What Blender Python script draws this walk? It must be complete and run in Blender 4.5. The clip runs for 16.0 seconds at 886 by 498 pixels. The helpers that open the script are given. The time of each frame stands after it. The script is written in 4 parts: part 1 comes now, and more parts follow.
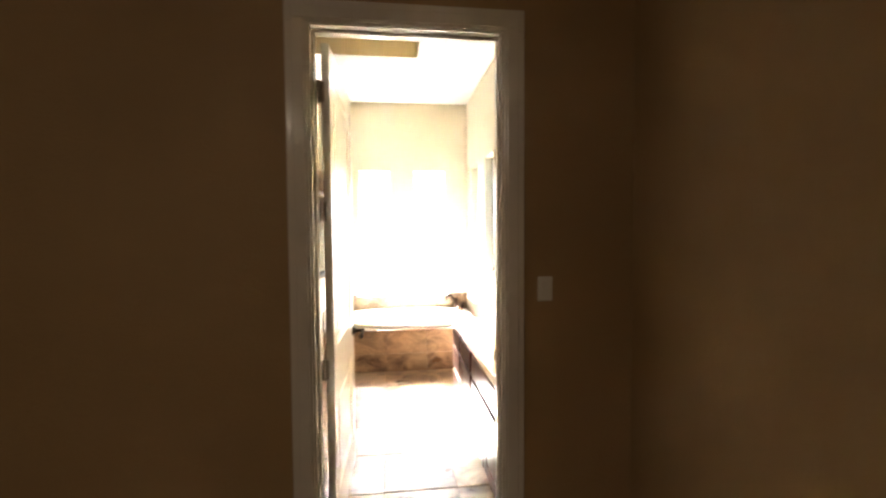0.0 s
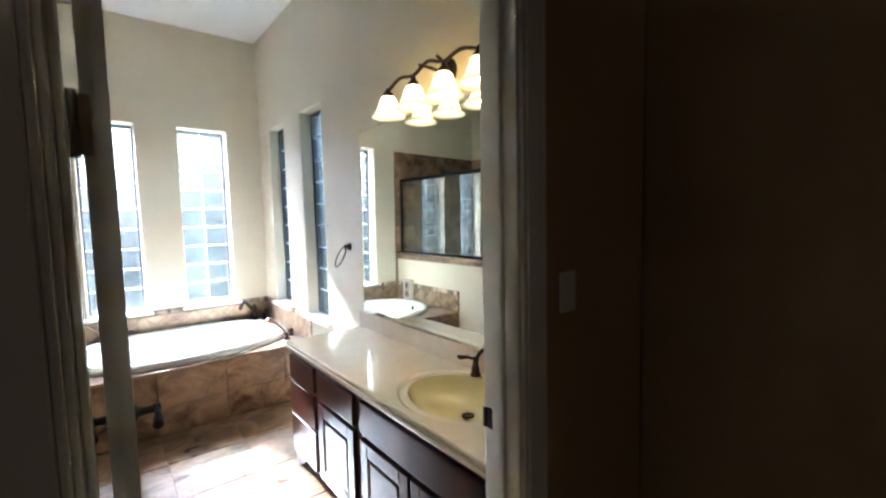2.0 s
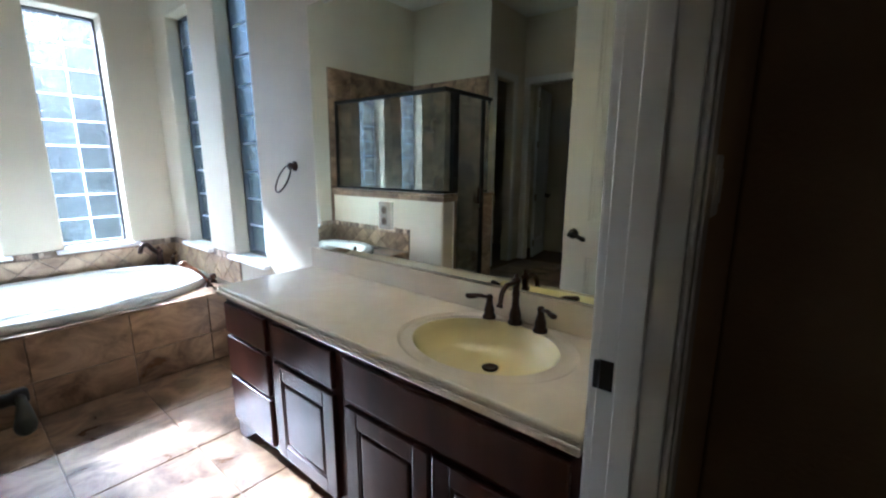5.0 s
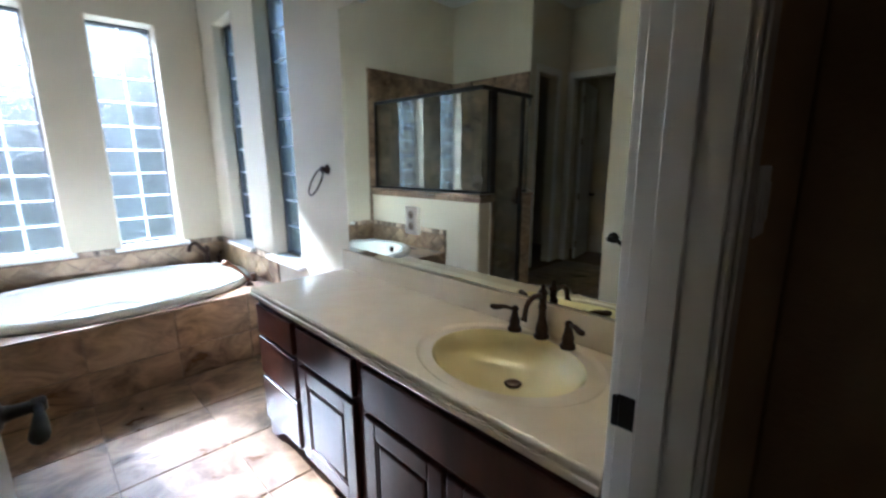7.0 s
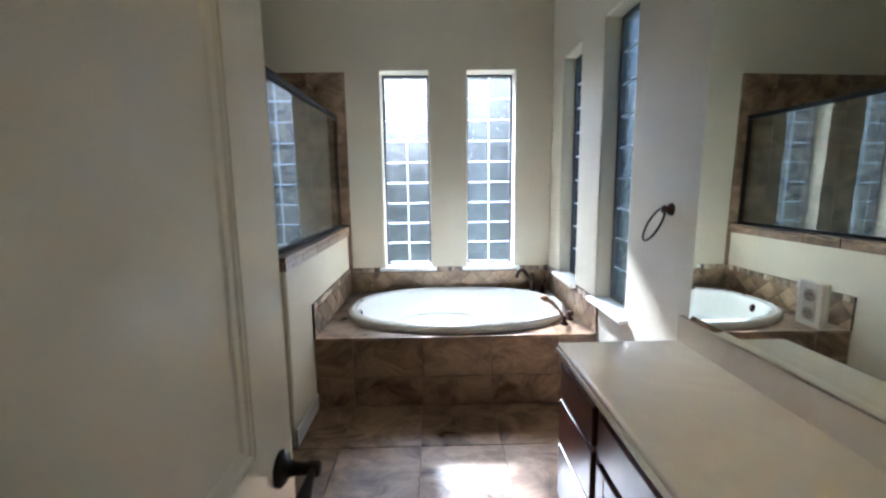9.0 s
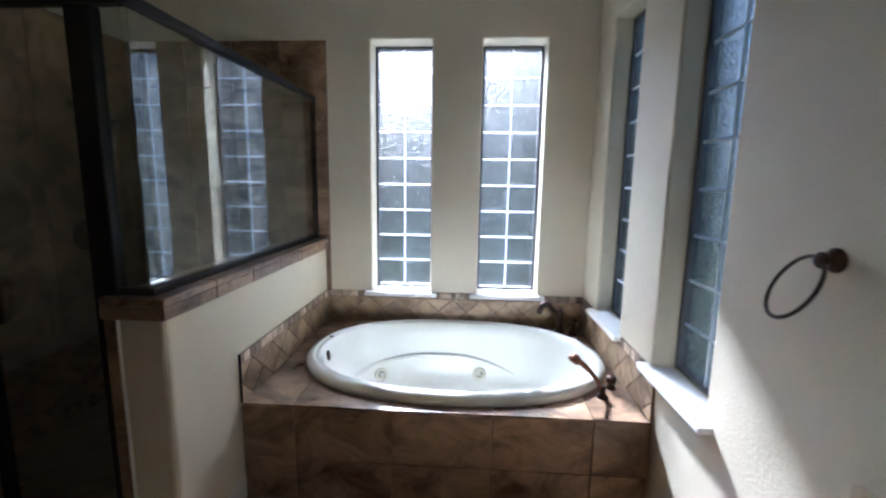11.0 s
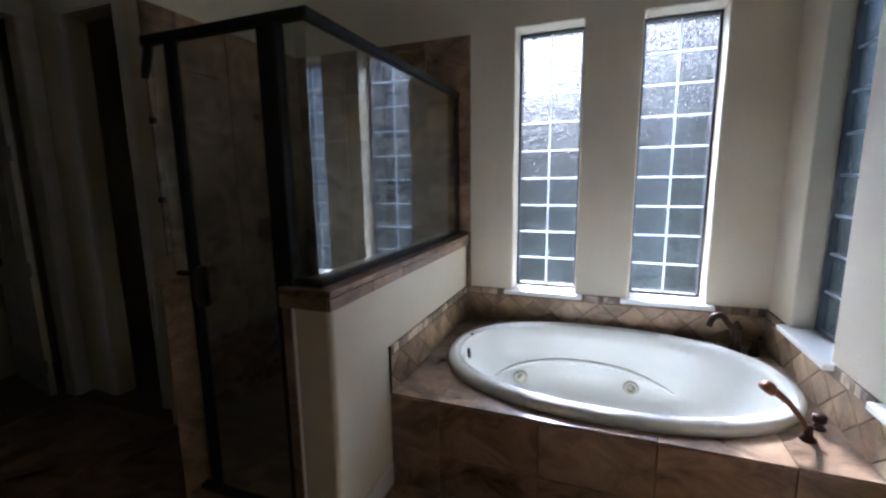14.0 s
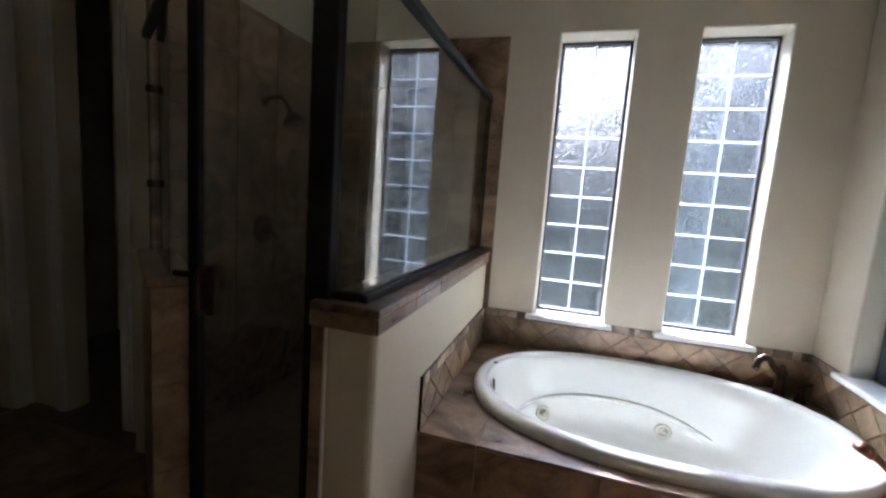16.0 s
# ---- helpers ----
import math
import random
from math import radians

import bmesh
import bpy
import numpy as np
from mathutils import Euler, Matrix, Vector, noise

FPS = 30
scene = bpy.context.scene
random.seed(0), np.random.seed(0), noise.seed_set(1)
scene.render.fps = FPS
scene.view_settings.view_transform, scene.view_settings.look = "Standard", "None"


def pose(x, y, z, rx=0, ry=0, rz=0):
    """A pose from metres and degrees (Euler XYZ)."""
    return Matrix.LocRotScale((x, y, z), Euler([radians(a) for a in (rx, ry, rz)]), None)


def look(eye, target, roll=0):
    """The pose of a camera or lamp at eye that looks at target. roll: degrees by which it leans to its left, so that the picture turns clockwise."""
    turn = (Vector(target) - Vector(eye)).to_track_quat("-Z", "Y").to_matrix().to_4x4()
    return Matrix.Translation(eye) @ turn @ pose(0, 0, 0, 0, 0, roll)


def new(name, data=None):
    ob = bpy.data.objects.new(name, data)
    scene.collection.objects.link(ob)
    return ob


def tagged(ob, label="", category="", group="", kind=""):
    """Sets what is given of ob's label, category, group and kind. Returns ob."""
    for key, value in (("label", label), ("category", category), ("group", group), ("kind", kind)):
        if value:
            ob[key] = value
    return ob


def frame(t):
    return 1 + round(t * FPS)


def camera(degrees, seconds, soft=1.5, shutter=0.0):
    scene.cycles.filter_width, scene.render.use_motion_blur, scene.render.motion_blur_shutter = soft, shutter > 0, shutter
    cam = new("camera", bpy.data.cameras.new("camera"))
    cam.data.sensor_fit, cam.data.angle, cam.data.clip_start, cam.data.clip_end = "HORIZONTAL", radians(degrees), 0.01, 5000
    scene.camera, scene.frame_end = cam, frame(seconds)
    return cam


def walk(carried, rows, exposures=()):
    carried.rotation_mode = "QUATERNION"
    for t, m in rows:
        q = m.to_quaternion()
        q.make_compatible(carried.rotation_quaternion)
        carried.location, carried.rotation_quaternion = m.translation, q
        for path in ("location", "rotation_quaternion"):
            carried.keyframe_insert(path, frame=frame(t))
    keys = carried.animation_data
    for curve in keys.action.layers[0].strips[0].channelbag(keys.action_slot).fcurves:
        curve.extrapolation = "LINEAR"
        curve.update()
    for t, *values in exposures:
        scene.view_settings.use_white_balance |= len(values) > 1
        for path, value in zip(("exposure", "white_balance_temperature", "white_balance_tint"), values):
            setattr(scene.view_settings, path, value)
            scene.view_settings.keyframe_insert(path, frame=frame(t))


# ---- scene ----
cam = camera(92.3, 16.0, soft=2.3, shutter=0.5)
PATH = [
    (0, (0.47, 0.002, 1.554), (0.712, 1.986, 1.473), -0.4),
    (0.5, (0.333, 0.291, 1.569), (0.932, 2.196, 1.478), -2.3),
    (1, (0.257, 0.627, 1.55), (1.127, 2.423, 1.419), -1.6),
    (1.5, (0.182, 0.958, 1.538), (1.273, 2.63, 1.421), -1.3),
    (2, (0.168, 1.214, 1.502), (1.419, 2.767, 1.35), -1.3),
    (2.5, (0.228, 1.433, 1.456), (1.525, 2.941, 1.246), -1.3),
    (3, (0.222, 1.561, 1.401), (1.626, 2.966, 1.167), -0.3),
    (3.5, (0.233, 1.674, 1.36), (1.698, 2.997, 1.035), -0.3),
    (4, (0.235, 1.752, 1.333), (1.728, 3.03, 0.962), -0.1),
    (6.5, (0.221, 1.805, 1.325), (1.719, 3.063, 0.909), 0.2),
    (7, (0.321, 1.782, 1.355), (1.681, 3.189, 0.943), -0.5),
    (7.5, (0.398, 1.734, 1.431), (1.421, 3.418, 1.087), -1.6),
    (8, (0.446, 1.776, 1.452), (0.935, 3.694, 1.167), -2.2),
    (8.5, (0.465, 1.919, 1.417), (0.611, 3.892, 1.122), -2.3),
    (11, (0.736, 2.99, 1.458), (0.613, 4.963, 1.155), 0.9),
    (11.5, (0.717, 3.137, 1.426), (0.473, 5.089, 1.063), 0.6),
    (12, (0.681, 3.241, 1.432), (0.368, 5.178, 1.046), -0.7),
    (12.5, (0.691, 3.258, 1.466), (0.212, 5.165, 1.101), -0.4),
    (13, (0.718, 3.22, 1.47), (0.124, 5.097, 1.114), -1.2),
    (13.5, (0.682, 3.151, 1.47), (0.016, 5.008, 1.142), -1.1),
    (14, (0.626, 3.071, 1.456), (-0.075, 4.916, 1.13), -0.7),
    (14.5, (0.57, 2.998, 1.447), (-0.117, 4.846, 1.11), 1.4),
    (15, (0.473, 2.989, 1.421), (-0.17, 4.845, 1.046), 2.4),
    (15.5, (0.338, 3.089, 1.393), (-0.261, 4.969, 1.068), 3.4),
    (16, (0.223, 3.22, 1.401), (-0.343, 5.122, 1.15), 4.1),
]
EXPOSURES = [(0.0, 5.5, 6500, 12), (0.5, 4.75, 5900, 11), (1.0, 4.23, 5500, 10), (1.5, 3.93, 5450, 9), (2.0, 3.63, 5200, 9), (2.5, 3.38, 5000, 9), (3.0, 3.21, 4900, 9), (4.0, 3.01, 4800, 9), (7.0, 2.98, 4900, 10), (8.0, 2.58, 5050, 12), (8.5, 2.63, 5100, 11), (11.0, 2.16, 5150, 14), (12.5, 1.85, 5150, 17), (14.5, 1.76, 5200, 17), (16.0, 2.04, 5400, 17)]
walk(cam, [(t, look(eye, target, roll)) for t, eye, target, roll in PATH], EXPOSURES)

# ---- light: low sun beyond the tub windows, bright sky ----
SUN_DIR = Vector((0.235, -1.0, -0.75)).normalized()
world = bpy.data.worlds.new("sky")
scene.world = world
world.use_nodes = True
wn = world.node_tree
sky = wn.nodes.new("ShaderNodeTexSky")
sky.sky_type = "NISHITA"
sky.sun_disc = False
sky.dust_density = 3.5
sky.sun_elevation = math.asin(-SUN_DIR.z)
sky.sun_rotation = math.atan2(-SUN_DIR.x, -SUN_DIR.y)
wn.links.new(sky.outputs["Color"], wn.nodes["Background"].inputs["Color"])
wn.nodes["Background"].inputs["Strength"].default_value = 0.061
sun = new("sun", bpy.data.lights.new("sun", "SUN"))
sun.data.energy, sun.data.angle, sun.data.color = 5.0, radians(4.0), (1.0, 0.98, 0.95)
sun.matrix_world = look((0, 20, 9), Vector((0, 20, 9)) + SUN_DIR)

# ---- materials ----
def nodes_of(m):
    m.use_nodes = True
    t = m.node_tree
    return t, t.nodes["Principled BSDF"]


def surf(name, c1, c2=None, scale=6.0, rough=0.5, rough2=None, bump=0.0, bump_scale=60.0, metal=0.0, spec=0.5, detail=6.0, vary=0.0, band=0.36, stretch=(1, 1, 1), coat=0.0, distort=0.0, grain=0.5):
    """A procedural surface: two colours mixed by noise, fine grain, bump and roughness that varies."""
    m = bpy.data.materials.new(name)
    t, p = nodes_of(m)
    co = t.nodes.new("ShaderNodeTexCoord")
    geo = t.nodes.new("ShaderNodeNewGeometry")
    mp = t.nodes.new("ShaderNodeMapping")
    mp.inputs["Scale"].default_value = stretch
    info = t.nodes.new("ShaderNodeObjectInfo")
    add = t.nodes.new("ShaderNodeVectorMath")
    add.operation = "ADD"
    off = t.nodes.new("ShaderNodeVectorMath")
    off.operation = "SCALE"
    off.inputs[3].default_value = 37.0 if vary else 0.0
    comb = t.nodes.new("ShaderNodeCombineXYZ")
    for k in range(3):
        t.links.new(info.outputs["Random"], comb.inputs[k])
    t.links.new(comb.outputs[0], off.inputs[0])
    t.links.new(geo.outputs["Position"], mp.inputs["Vector"])
    t.links.new(mp.outputs[0], add.inputs[0])
    t.links.new(off.outputs[0], add.inputs[1])
    n = t.nodes.new("ShaderNodeTexNoise")
    n.inputs["Scale"].default_value, n.inputs["Detail"].default_value = scale, detail
    n.inputs["Distortion"].default_value = distort
    n.inputs["Roughness"].default_value = grain
    t.links.new(add.outputs[0], n.inputs["Vector"])
    ramp = t.nodes.new("ShaderNodeValToRGB")
    ramp.color_ramp.elements[0].position, ramp.color_ramp.elements[1].position = 0.5 - band / 2, 0.5 + band / 2
    ramp.color_ramp.elements[0].color = (*c1, 1)
    ramp.color_ramp.elements[1].color = (*(c2 or c1), 1)
    t.links.new(n.outputs["Fac"], ramp.inputs[0])
    out = ramp.outputs[0]
    if vary:
        hsv = t.nodes.new("ShaderNodeHueSaturation")
        mr = t.nodes.new("ShaderNodeMapRange")
        mr.inputs["To Min"].default_value, mr.inputs["To Max"].default_value = 1 - vary, 1 + vary
        t.links.new(info.outputs["Random"], mr.inputs["Value"])
        t.links.new(mr.outputs[0], hsv.inputs["Value"])
        t.links.new(out, hsv.inputs["Color"])
        out = hsv.outputs[0]
    t.links.new(out, p.inputs["Base Color"])
    p.inputs["Metallic"].default_value = metal
    p.inputs["Specular IOR Level"].default_value = spec
    p.inputs["Coat Weight"].default_value = coat
    rr = t.nodes.new("ShaderNodeMapRange")
    rr.inputs["To Min"].default_value, rr.inputs["To Max"].default_value = rough, rough2 if rough2 is not None else min(1, rough + 0.1)
    t.links.new(n.outputs["Fac"], rr.inputs["Value"])
    t.links.new(rr.outputs[0], p.inputs["Roughness"])
    if bump:
        n2 = t.nodes.new("ShaderNodeTexNoise")
        n2.inputs["Scale"].default_value, n2.inputs["Detail"].default_value = bump_scale, 4.0
        t.links.new(geo.outputs["Position"], n2.inputs["Vector"])
        b = t.nodes.new("ShaderNodeBump")
        b.inputs["Strength"].default_value, b.inputs["Distance"].default_value = bump, 0.01
        t.links.new(n2.outputs["Fac"], b.inputs["Height"])
        t.links.new(b.outputs[0], p.inputs["Normal"])
    return m


def glass(name, color, rough=0.0, bump=0.0, bump_scale=40.0, ior=1.45, run=1.0):
    m = bpy.data.materials.new(name)
    t, p = nodes_of(m)
    p.inputs["Base Color"].default_value = (*color, 1)
    p.inputs["Transmission Weight"].default_value = 1.0
    p.inputs["Roughness"].default_value, p.inputs["IOR"].default_value = rough, ior
    if bump:
        geo = t.nodes.new("ShaderNodeNewGeometry")
        n2 = t.nodes.new("ShaderNodeTexNoise")
        n2.inputs["Scale"].default_value, n2.inputs["Detail"].default_value = bump_scale, 2.0
        n2.inputs["Distortion"].default_value = 0.6
        mp = t.nodes.new("ShaderNodeMapping")
        mp.inputs["Scale"].default_value = (1, 1, run)
        t.links.new(geo.outputs["Position"], mp.inputs["Vector"])
        t.links.new(mp.outputs[0], n2.inputs["Vector"])
        b = t.nodes.new("ShaderNodeBump")
        b.inputs["Strength"].default_value, b.inputs["Distance"].default_value = bump, 0.02
        t.links.new(n2.outputs["Fac"], b.inputs["Height"])
        t.links.new(b.outputs[0], p.inputs["Normal"])
    return m


def glow(name, color, strength, base=(0.8, 0.8, 0.8)):
    m = bpy.data.materials.new(name)
    t, p = nodes_of(m)
    p.inputs["Base Color"].default_value = (*base, 1)
    p.inputs["Emission Color"].default_value = (*color, 1)
    p.inputs["Emission Strength"].default_value = strength
    p.inputs["Roughness"].default_value = 0.35
    return m


WALL = surf("cream_wall_paint", (0.63, 0.56, 0.42), (0.67, 0.60, 0.455), 1.5, 0.5, 0.65, bump=0.15, bump_scale=95)
HALLP = surf("tan_hall_paint", (0.36, 0.245, 0.118), (0.40, 0.275, 0.135), 1.5, 0.6, 0.75, bump=0.25, bump_scale=70)
TRAYP = surf("tan_tray_paint", (0.60, 0.49, 0.27), (0.64, 0.53, 0.31), 1.5, 0.6, 0.75, bump=0.13, bump_scale=70)
CEIL = surf("white_ceiling_paint", (0.70, 0.68, 0.63), (0.74, 0.72, 0.67), 2.0, 0.8, bump=0.2, bump_scale=90)
TRIM = surf("white_gloss_paint", (0.76, 0.73, 0.67), (0.79, 0.76, 0.70), 3.0, 0.15, 0.18, bump=0.02, bump_scale=40)
SILL = surf("white_cultured_stone", (0.78, 0.77, 0.75), (0.84, 0.83, 0.81), 8.0, 0.25, 0.4)
TILE = surf("brown_ceramic_tile", (0.100, 0.055, 0.029), (0.365, 0.238, 0.140), 4.0, 0.20, 0.42, bump=0.12, bump_scale=25, vary=0.12, distort=0.9, detail=11.0, spec=0.5, band=0.27, stretch=(1.0, 1.3, 1.4), grain=0.64)
TILE_D = surf("tan_diamond_tile", (0.19, 0.118, 0.064), (0.43, 0.305, 0.182), 6.0, 0.3, 0.5, bump=0.12, bump_scale=30, vary=0.18, distort=0.7, grain=0.66, band=0.27)
MOSAIC = surf("mosaic_tile", (0.17, 0.11, 0.07), (0.50, 0.39, 0.28), 9.0, 0.3, 0.5, bump=0.1, bump_scale=60, vary=0.62, band=0.25)
GROUT = surf("grout", (0.16, 0.11, 0.075), (0.22, 0.16, 0.11), 30, 0.9, bump=0.3, bump_scale=200)
ACRYLIC = surf("white_tub_acrylic", (0.70, 0.695, 0.635), (0.73, 0.725, 0.665), 2.0, 0.08, 0.16, coat=0.4)
COUNTER = surf("cultured_marble", (0.62, 0.515, 0.37), (0.66, 0.555, 0.405), 4.0, 0.08, 0.15, coat=0.5, distort=2.0)
# Same top as COUNTER, with the vanity lamp's yellow put into the colour.
BASIN = surf("lamplit_basin_marble", (0.68, 0.565, 0.27), (0.72, 0.61, 0.32), 4.0, 0.12, 0.2, coat=0.5)
WOOD = surf("dark_cherry_wood", (0.038, 0.011, 0.007), (0.085, 0.025, 0.014), 9.0, 0.24, 0.38, bump=0.06, bump_scale=30, stretch=(1, 1, 0.12), detail=8, spec=0.38)
# Shade of the toe recess and outlet slots, put into a near-black colour.
RECESS_SHADE = surf("dark_cabinet_shadow", (0.02, 0.008, 0.006), (0.03, 0.012, 0.008), 9.0, 0.6)
COPPER = surf("worn_copper_bronze", (0.12, 0.055, 0.032), (0.24, 0.115, 0.065), 16.0, 0.22, 0.42, metal=0.8)
BRONZE = surf("oil_rubbed_bronze", (0.030, 0.018, 0.013), (0.075, 0.040, 0.026), 14.0, 0.28, 0.5, metal=0.75)
FRAME = surf("dark_bronze_frame", (0.012, 0.010, 0.009), (0.021, 0.018, 0.016), 10.0, 0.44, 0.6, metal=0.1, spec=0.28)
WINFRAME = surf("grey_window_frame", (0.10, 0.10, 0.105), (0.15, 0.15, 0.155), 10.0, 0.45, 0.6)
JOINT = surf("white_block_joint", (0.80, 0.82, 0.85), (0.86, 0.88, 0.90), 10.0, 0.4)
_jt = JOINT.node_tree
_tr = _jt.nodes.new("ShaderNodeBsdfTranslucent")
_tr.inputs["Color"].default_value = (0.86, 0.90, 0.94, 1)
_mx = _jt.nodes.new("ShaderNodeMixShader")
_mx.inputs[0].default_value = 0.62
_jt.links.new(_jt.nodes["Principled BSDF"].outputs[0], _mx.inputs[1])
_jt.links.new(_tr.outputs[0], _mx.inputs[2])
_jt.links.new(_mx.outputs[0], _jt.nodes["Material Output"].inputs["Surface"])
PLATE = surf("grey_plastic", (0.56, 0.54, 0.49), (0.62, 0.60, 0.55), 10.0, 0.3)
PLASTIC = surf("white_plastic", (0.78, 0.76, 0.70), (0.82, 0.80, 0.75), 10.0, 0.35)
JETC = surf("jet_cream", (0.58, 0.55, 0.43), (0.64, 0.61, 0.49), 12.0, 0.25, 0.35)
BRASS = surf("jet_chrome", (0.26, 0.25, 0.20), (0.40, 0.38, 0.31), 30.0, 0.2, 0.35, metal=0.7)
# The hall floor is unseen; this dark carpet is assumed, to cut bounced light.
CARPET = surf("unseen_hall_carpet", (0.085, 0.065, 0.048), (0.12, 0.095, 0.072), 20, 0.95, bump=0.6, bump_scale=300)
HINGE = surf("satin_hinge", (0.30, 0.26, 0.21), (0.38, 0.33, 0.27), 20, 0.35, metal=0.6)
PANE = glass("rippled_block_glass", (0.85, 0.93, 1.0), 0.008, 0.74, 98.0, 1.4, 0.55)
def sheet_glass(name, tint, gloss):
    """A clear thin sheet whose gloss grows towards grazing view."""
    m = bpy.data.materials.new(name)
    t, p = nodes_of(m)
    tr_, gl, lw, pw, mr, mx = (t.nodes.new(k) for k in ("ShaderNodeBsdfTransparent", "ShaderNodeBsdfGlossy", "ShaderNodeLayerWeight", "ShaderNodeMath", "ShaderNodeMapRange", "ShaderNodeMixShader"))
    tr_.inputs["Color"].default_value = (*tint, 1)
    gl.inputs["Roughness"].default_value = 0.0
    lw.inputs["Blend"].default_value = 0.5
    pw.operation = "POWER"
    pw.inputs[1].default_value = 5.0
    mr.inputs["To Min"].default_value = gloss
    t.links.new(lw.outputs["Facing"], pw.inputs[0])
    t.links.new(pw.outputs[0], mr.inputs["Value"])
    t.links.new(mr.outputs[0], mx.inputs[0])
    t.links.new(tr_.outputs[0], mx.inputs[1])
    t.links.new(gl.outputs[0], mx.inputs[2])
    t.links.new(mx.outputs[0], t.nodes["Material Output"].inputs["Surface"])
    t.nodes.remove(p)
    return m


CLEAR = sheet_glass("clear_glass", (0.92, 0.95, 0.935), 0.115)
SHADE = glow("lit_frosted_shade", (1.0, 0.74, 0.40), 0.035, (0.9, 0.84, 0.70))
_st = SHADE.node_tree
_tr = _st.nodes.new("ShaderNodeBsdfTranslucent")
_tr.inputs["Color"].default_value = (0.95, 0.86, 0.66, 1)
_mx = _st.nodes.new("ShaderNodeMixShader")
_mx.inputs[0].default_value = 0.55
_st.links.new(_st.nodes["Principled BSDF"].outputs[0], _mx.inputs[1])
_st.links.new(_tr.outputs[0], _mx.inputs[2])
_st.links.new(_mx.outputs[0], _st.nodes["Material Output"].inputs["Surface"])
BULB = glow("lit_bulb", (1.0, 0.80, 0.48), 6.5)
CAN = glow("lit_downlight", (1.0, 0.95, 0.86), 1.3)
# Glow of an unseen lamp that is added to brighten the hall.
HALLFILL = glow("hall_fill_glow", (1.0, 0.80, 0.58), 1.5)
GRASS = surf("lawn", (0.06, 0.085, 0.04), (0.10, 0.125, 0.06), 3.0, 0.9, bump=0.5, bump_scale=80)
LEAF = surf("leaf_green", (0.068, 0.083, 0.070), (0.108, 0.125, 0.104), 2.0, 0.6)
BARK = surf("bark", (0.07, 0.05, 0.035), (0.13, 0.10, 0.07), 12.0, 0.9, bump=0.6, bump_scale=40)
mir = bpy.data.materials.new("mirror_silver")
_t, _p = nodes_of(mir)
_p.inputs["Base Color"].default_value = (0.86, 0.90, 0.84, 1)
_p.inputs["Metallic"].default_value, _p.inputs["Roughness"].default_value = 1.0, 0.0
MIRROR = mir


# ---- mesh helpers ----
def link(name, bm, mat, parent=None, label="", smooth=False):
    me = bpy.data.meshes.new(name)
    bmesh.ops.recalc_face_normals(bm, faces=bm.faces)
    if smooth:
        for f in bm.faces:
            f.smooth = True
    bm.to_mesh(me)
    bm.free()
    me.materials.append(mat)
    ob = new(name, me)
    if parent:
        ob.parent = parent
    if label:
        ob["label"] = label
    return ob


def part(name, bm, mat, parent, label="", smooth=False):
    return link(name, bm, mat, parent, label, smooth)


def thing(name, at, label, category, group="", kind="", turn=0.0):
    e = new(name)
    e.empty_display_size = 0.1
    e.matrix_basis = pose(*at, 0, 0, turn)
    return tagged(e, label, category, group, kind)


def box(x0, y0, z0, x1, y1, z1, bevel=0.0, seg=2, bm=None):
    b = bmesh.new()
    bmesh.ops.create_cube(b, size=1.0)
    for v in b.verts:
        v.co = Vector((x0 + (v.co.x + 0.5) * (x1 - x0), y0 + (v.co.y + 0.5) * (y1 - y0), z0 + (v.co.z + 0.5) * (z1 - z0)))
    if bevel:
        bmesh.ops.bevel(b, geom=b.edges[:], offset=bevel, segments=seg, affect="EDGES", profile=0.5)
    if bm is None:
        return b
    return join(bm, b)


def join(bm, b, m=None):
    if m is not None:
        b.transform(m)
    me = bpy.data.meshes.new("tmp")
    b.to_mesh(me)
    b.free()
    bm.from_mesh(me)
    bpy.data.meshes.remove(me)
    return bm


def lathe(profile, seg=24, sx=1.0, sy=1.0):
    """A turned shape round z from (radius, z) pairs; a radius of 0 closes it."""
    b = bmesh.new()
    rings = []
    for r, z in profile:
        if r <= 1e-6:
            rings.append([b.verts.new((0, 0, z))])
        else:
            rings.append([b.verts.new((sx * r * math.cos(2 * math.pi * k / seg), sy * r * math.sin(2 * math.pi * k / seg), z)) for k in range(seg)])
    for a, c in zip(rings, rings[1:]):
        for k in range(seg):
            n = (k + 1) % seg
            if len(a) == 1 and len(c) == 1:
                continue
            if len(a) == 1:
                b.faces.new((a[0], c[k], c[n]))
            elif len(c) == 1:
                b.faces.new((a[k], a[n], c[0]))
            else:
                b.faces.new((a[k], a[n], c[n], c[k]))
    return b


def smooth_path(pts, n=6):
    """Catmull-Rom through the points."""
    P = [Vector(p) for p in pts]
    P = [2 * P[0] - P[1]] + P + [2 * P[-1] - P[-2]]
    out = []
    for i in range(1, len(P) - 2):
        for k in range(n):
            t = k / n
            a, b, c, d = P[i - 1], P[i], P[i + 1], P[i + 2]
            out.append(0.5 * (2 * b + (c - a) * t + (2 * a - 5 * b + 4 * c - d) * t * t + (3 * b - a - 3 * c + d) * t ** 3))
    return out + [P[-2]]


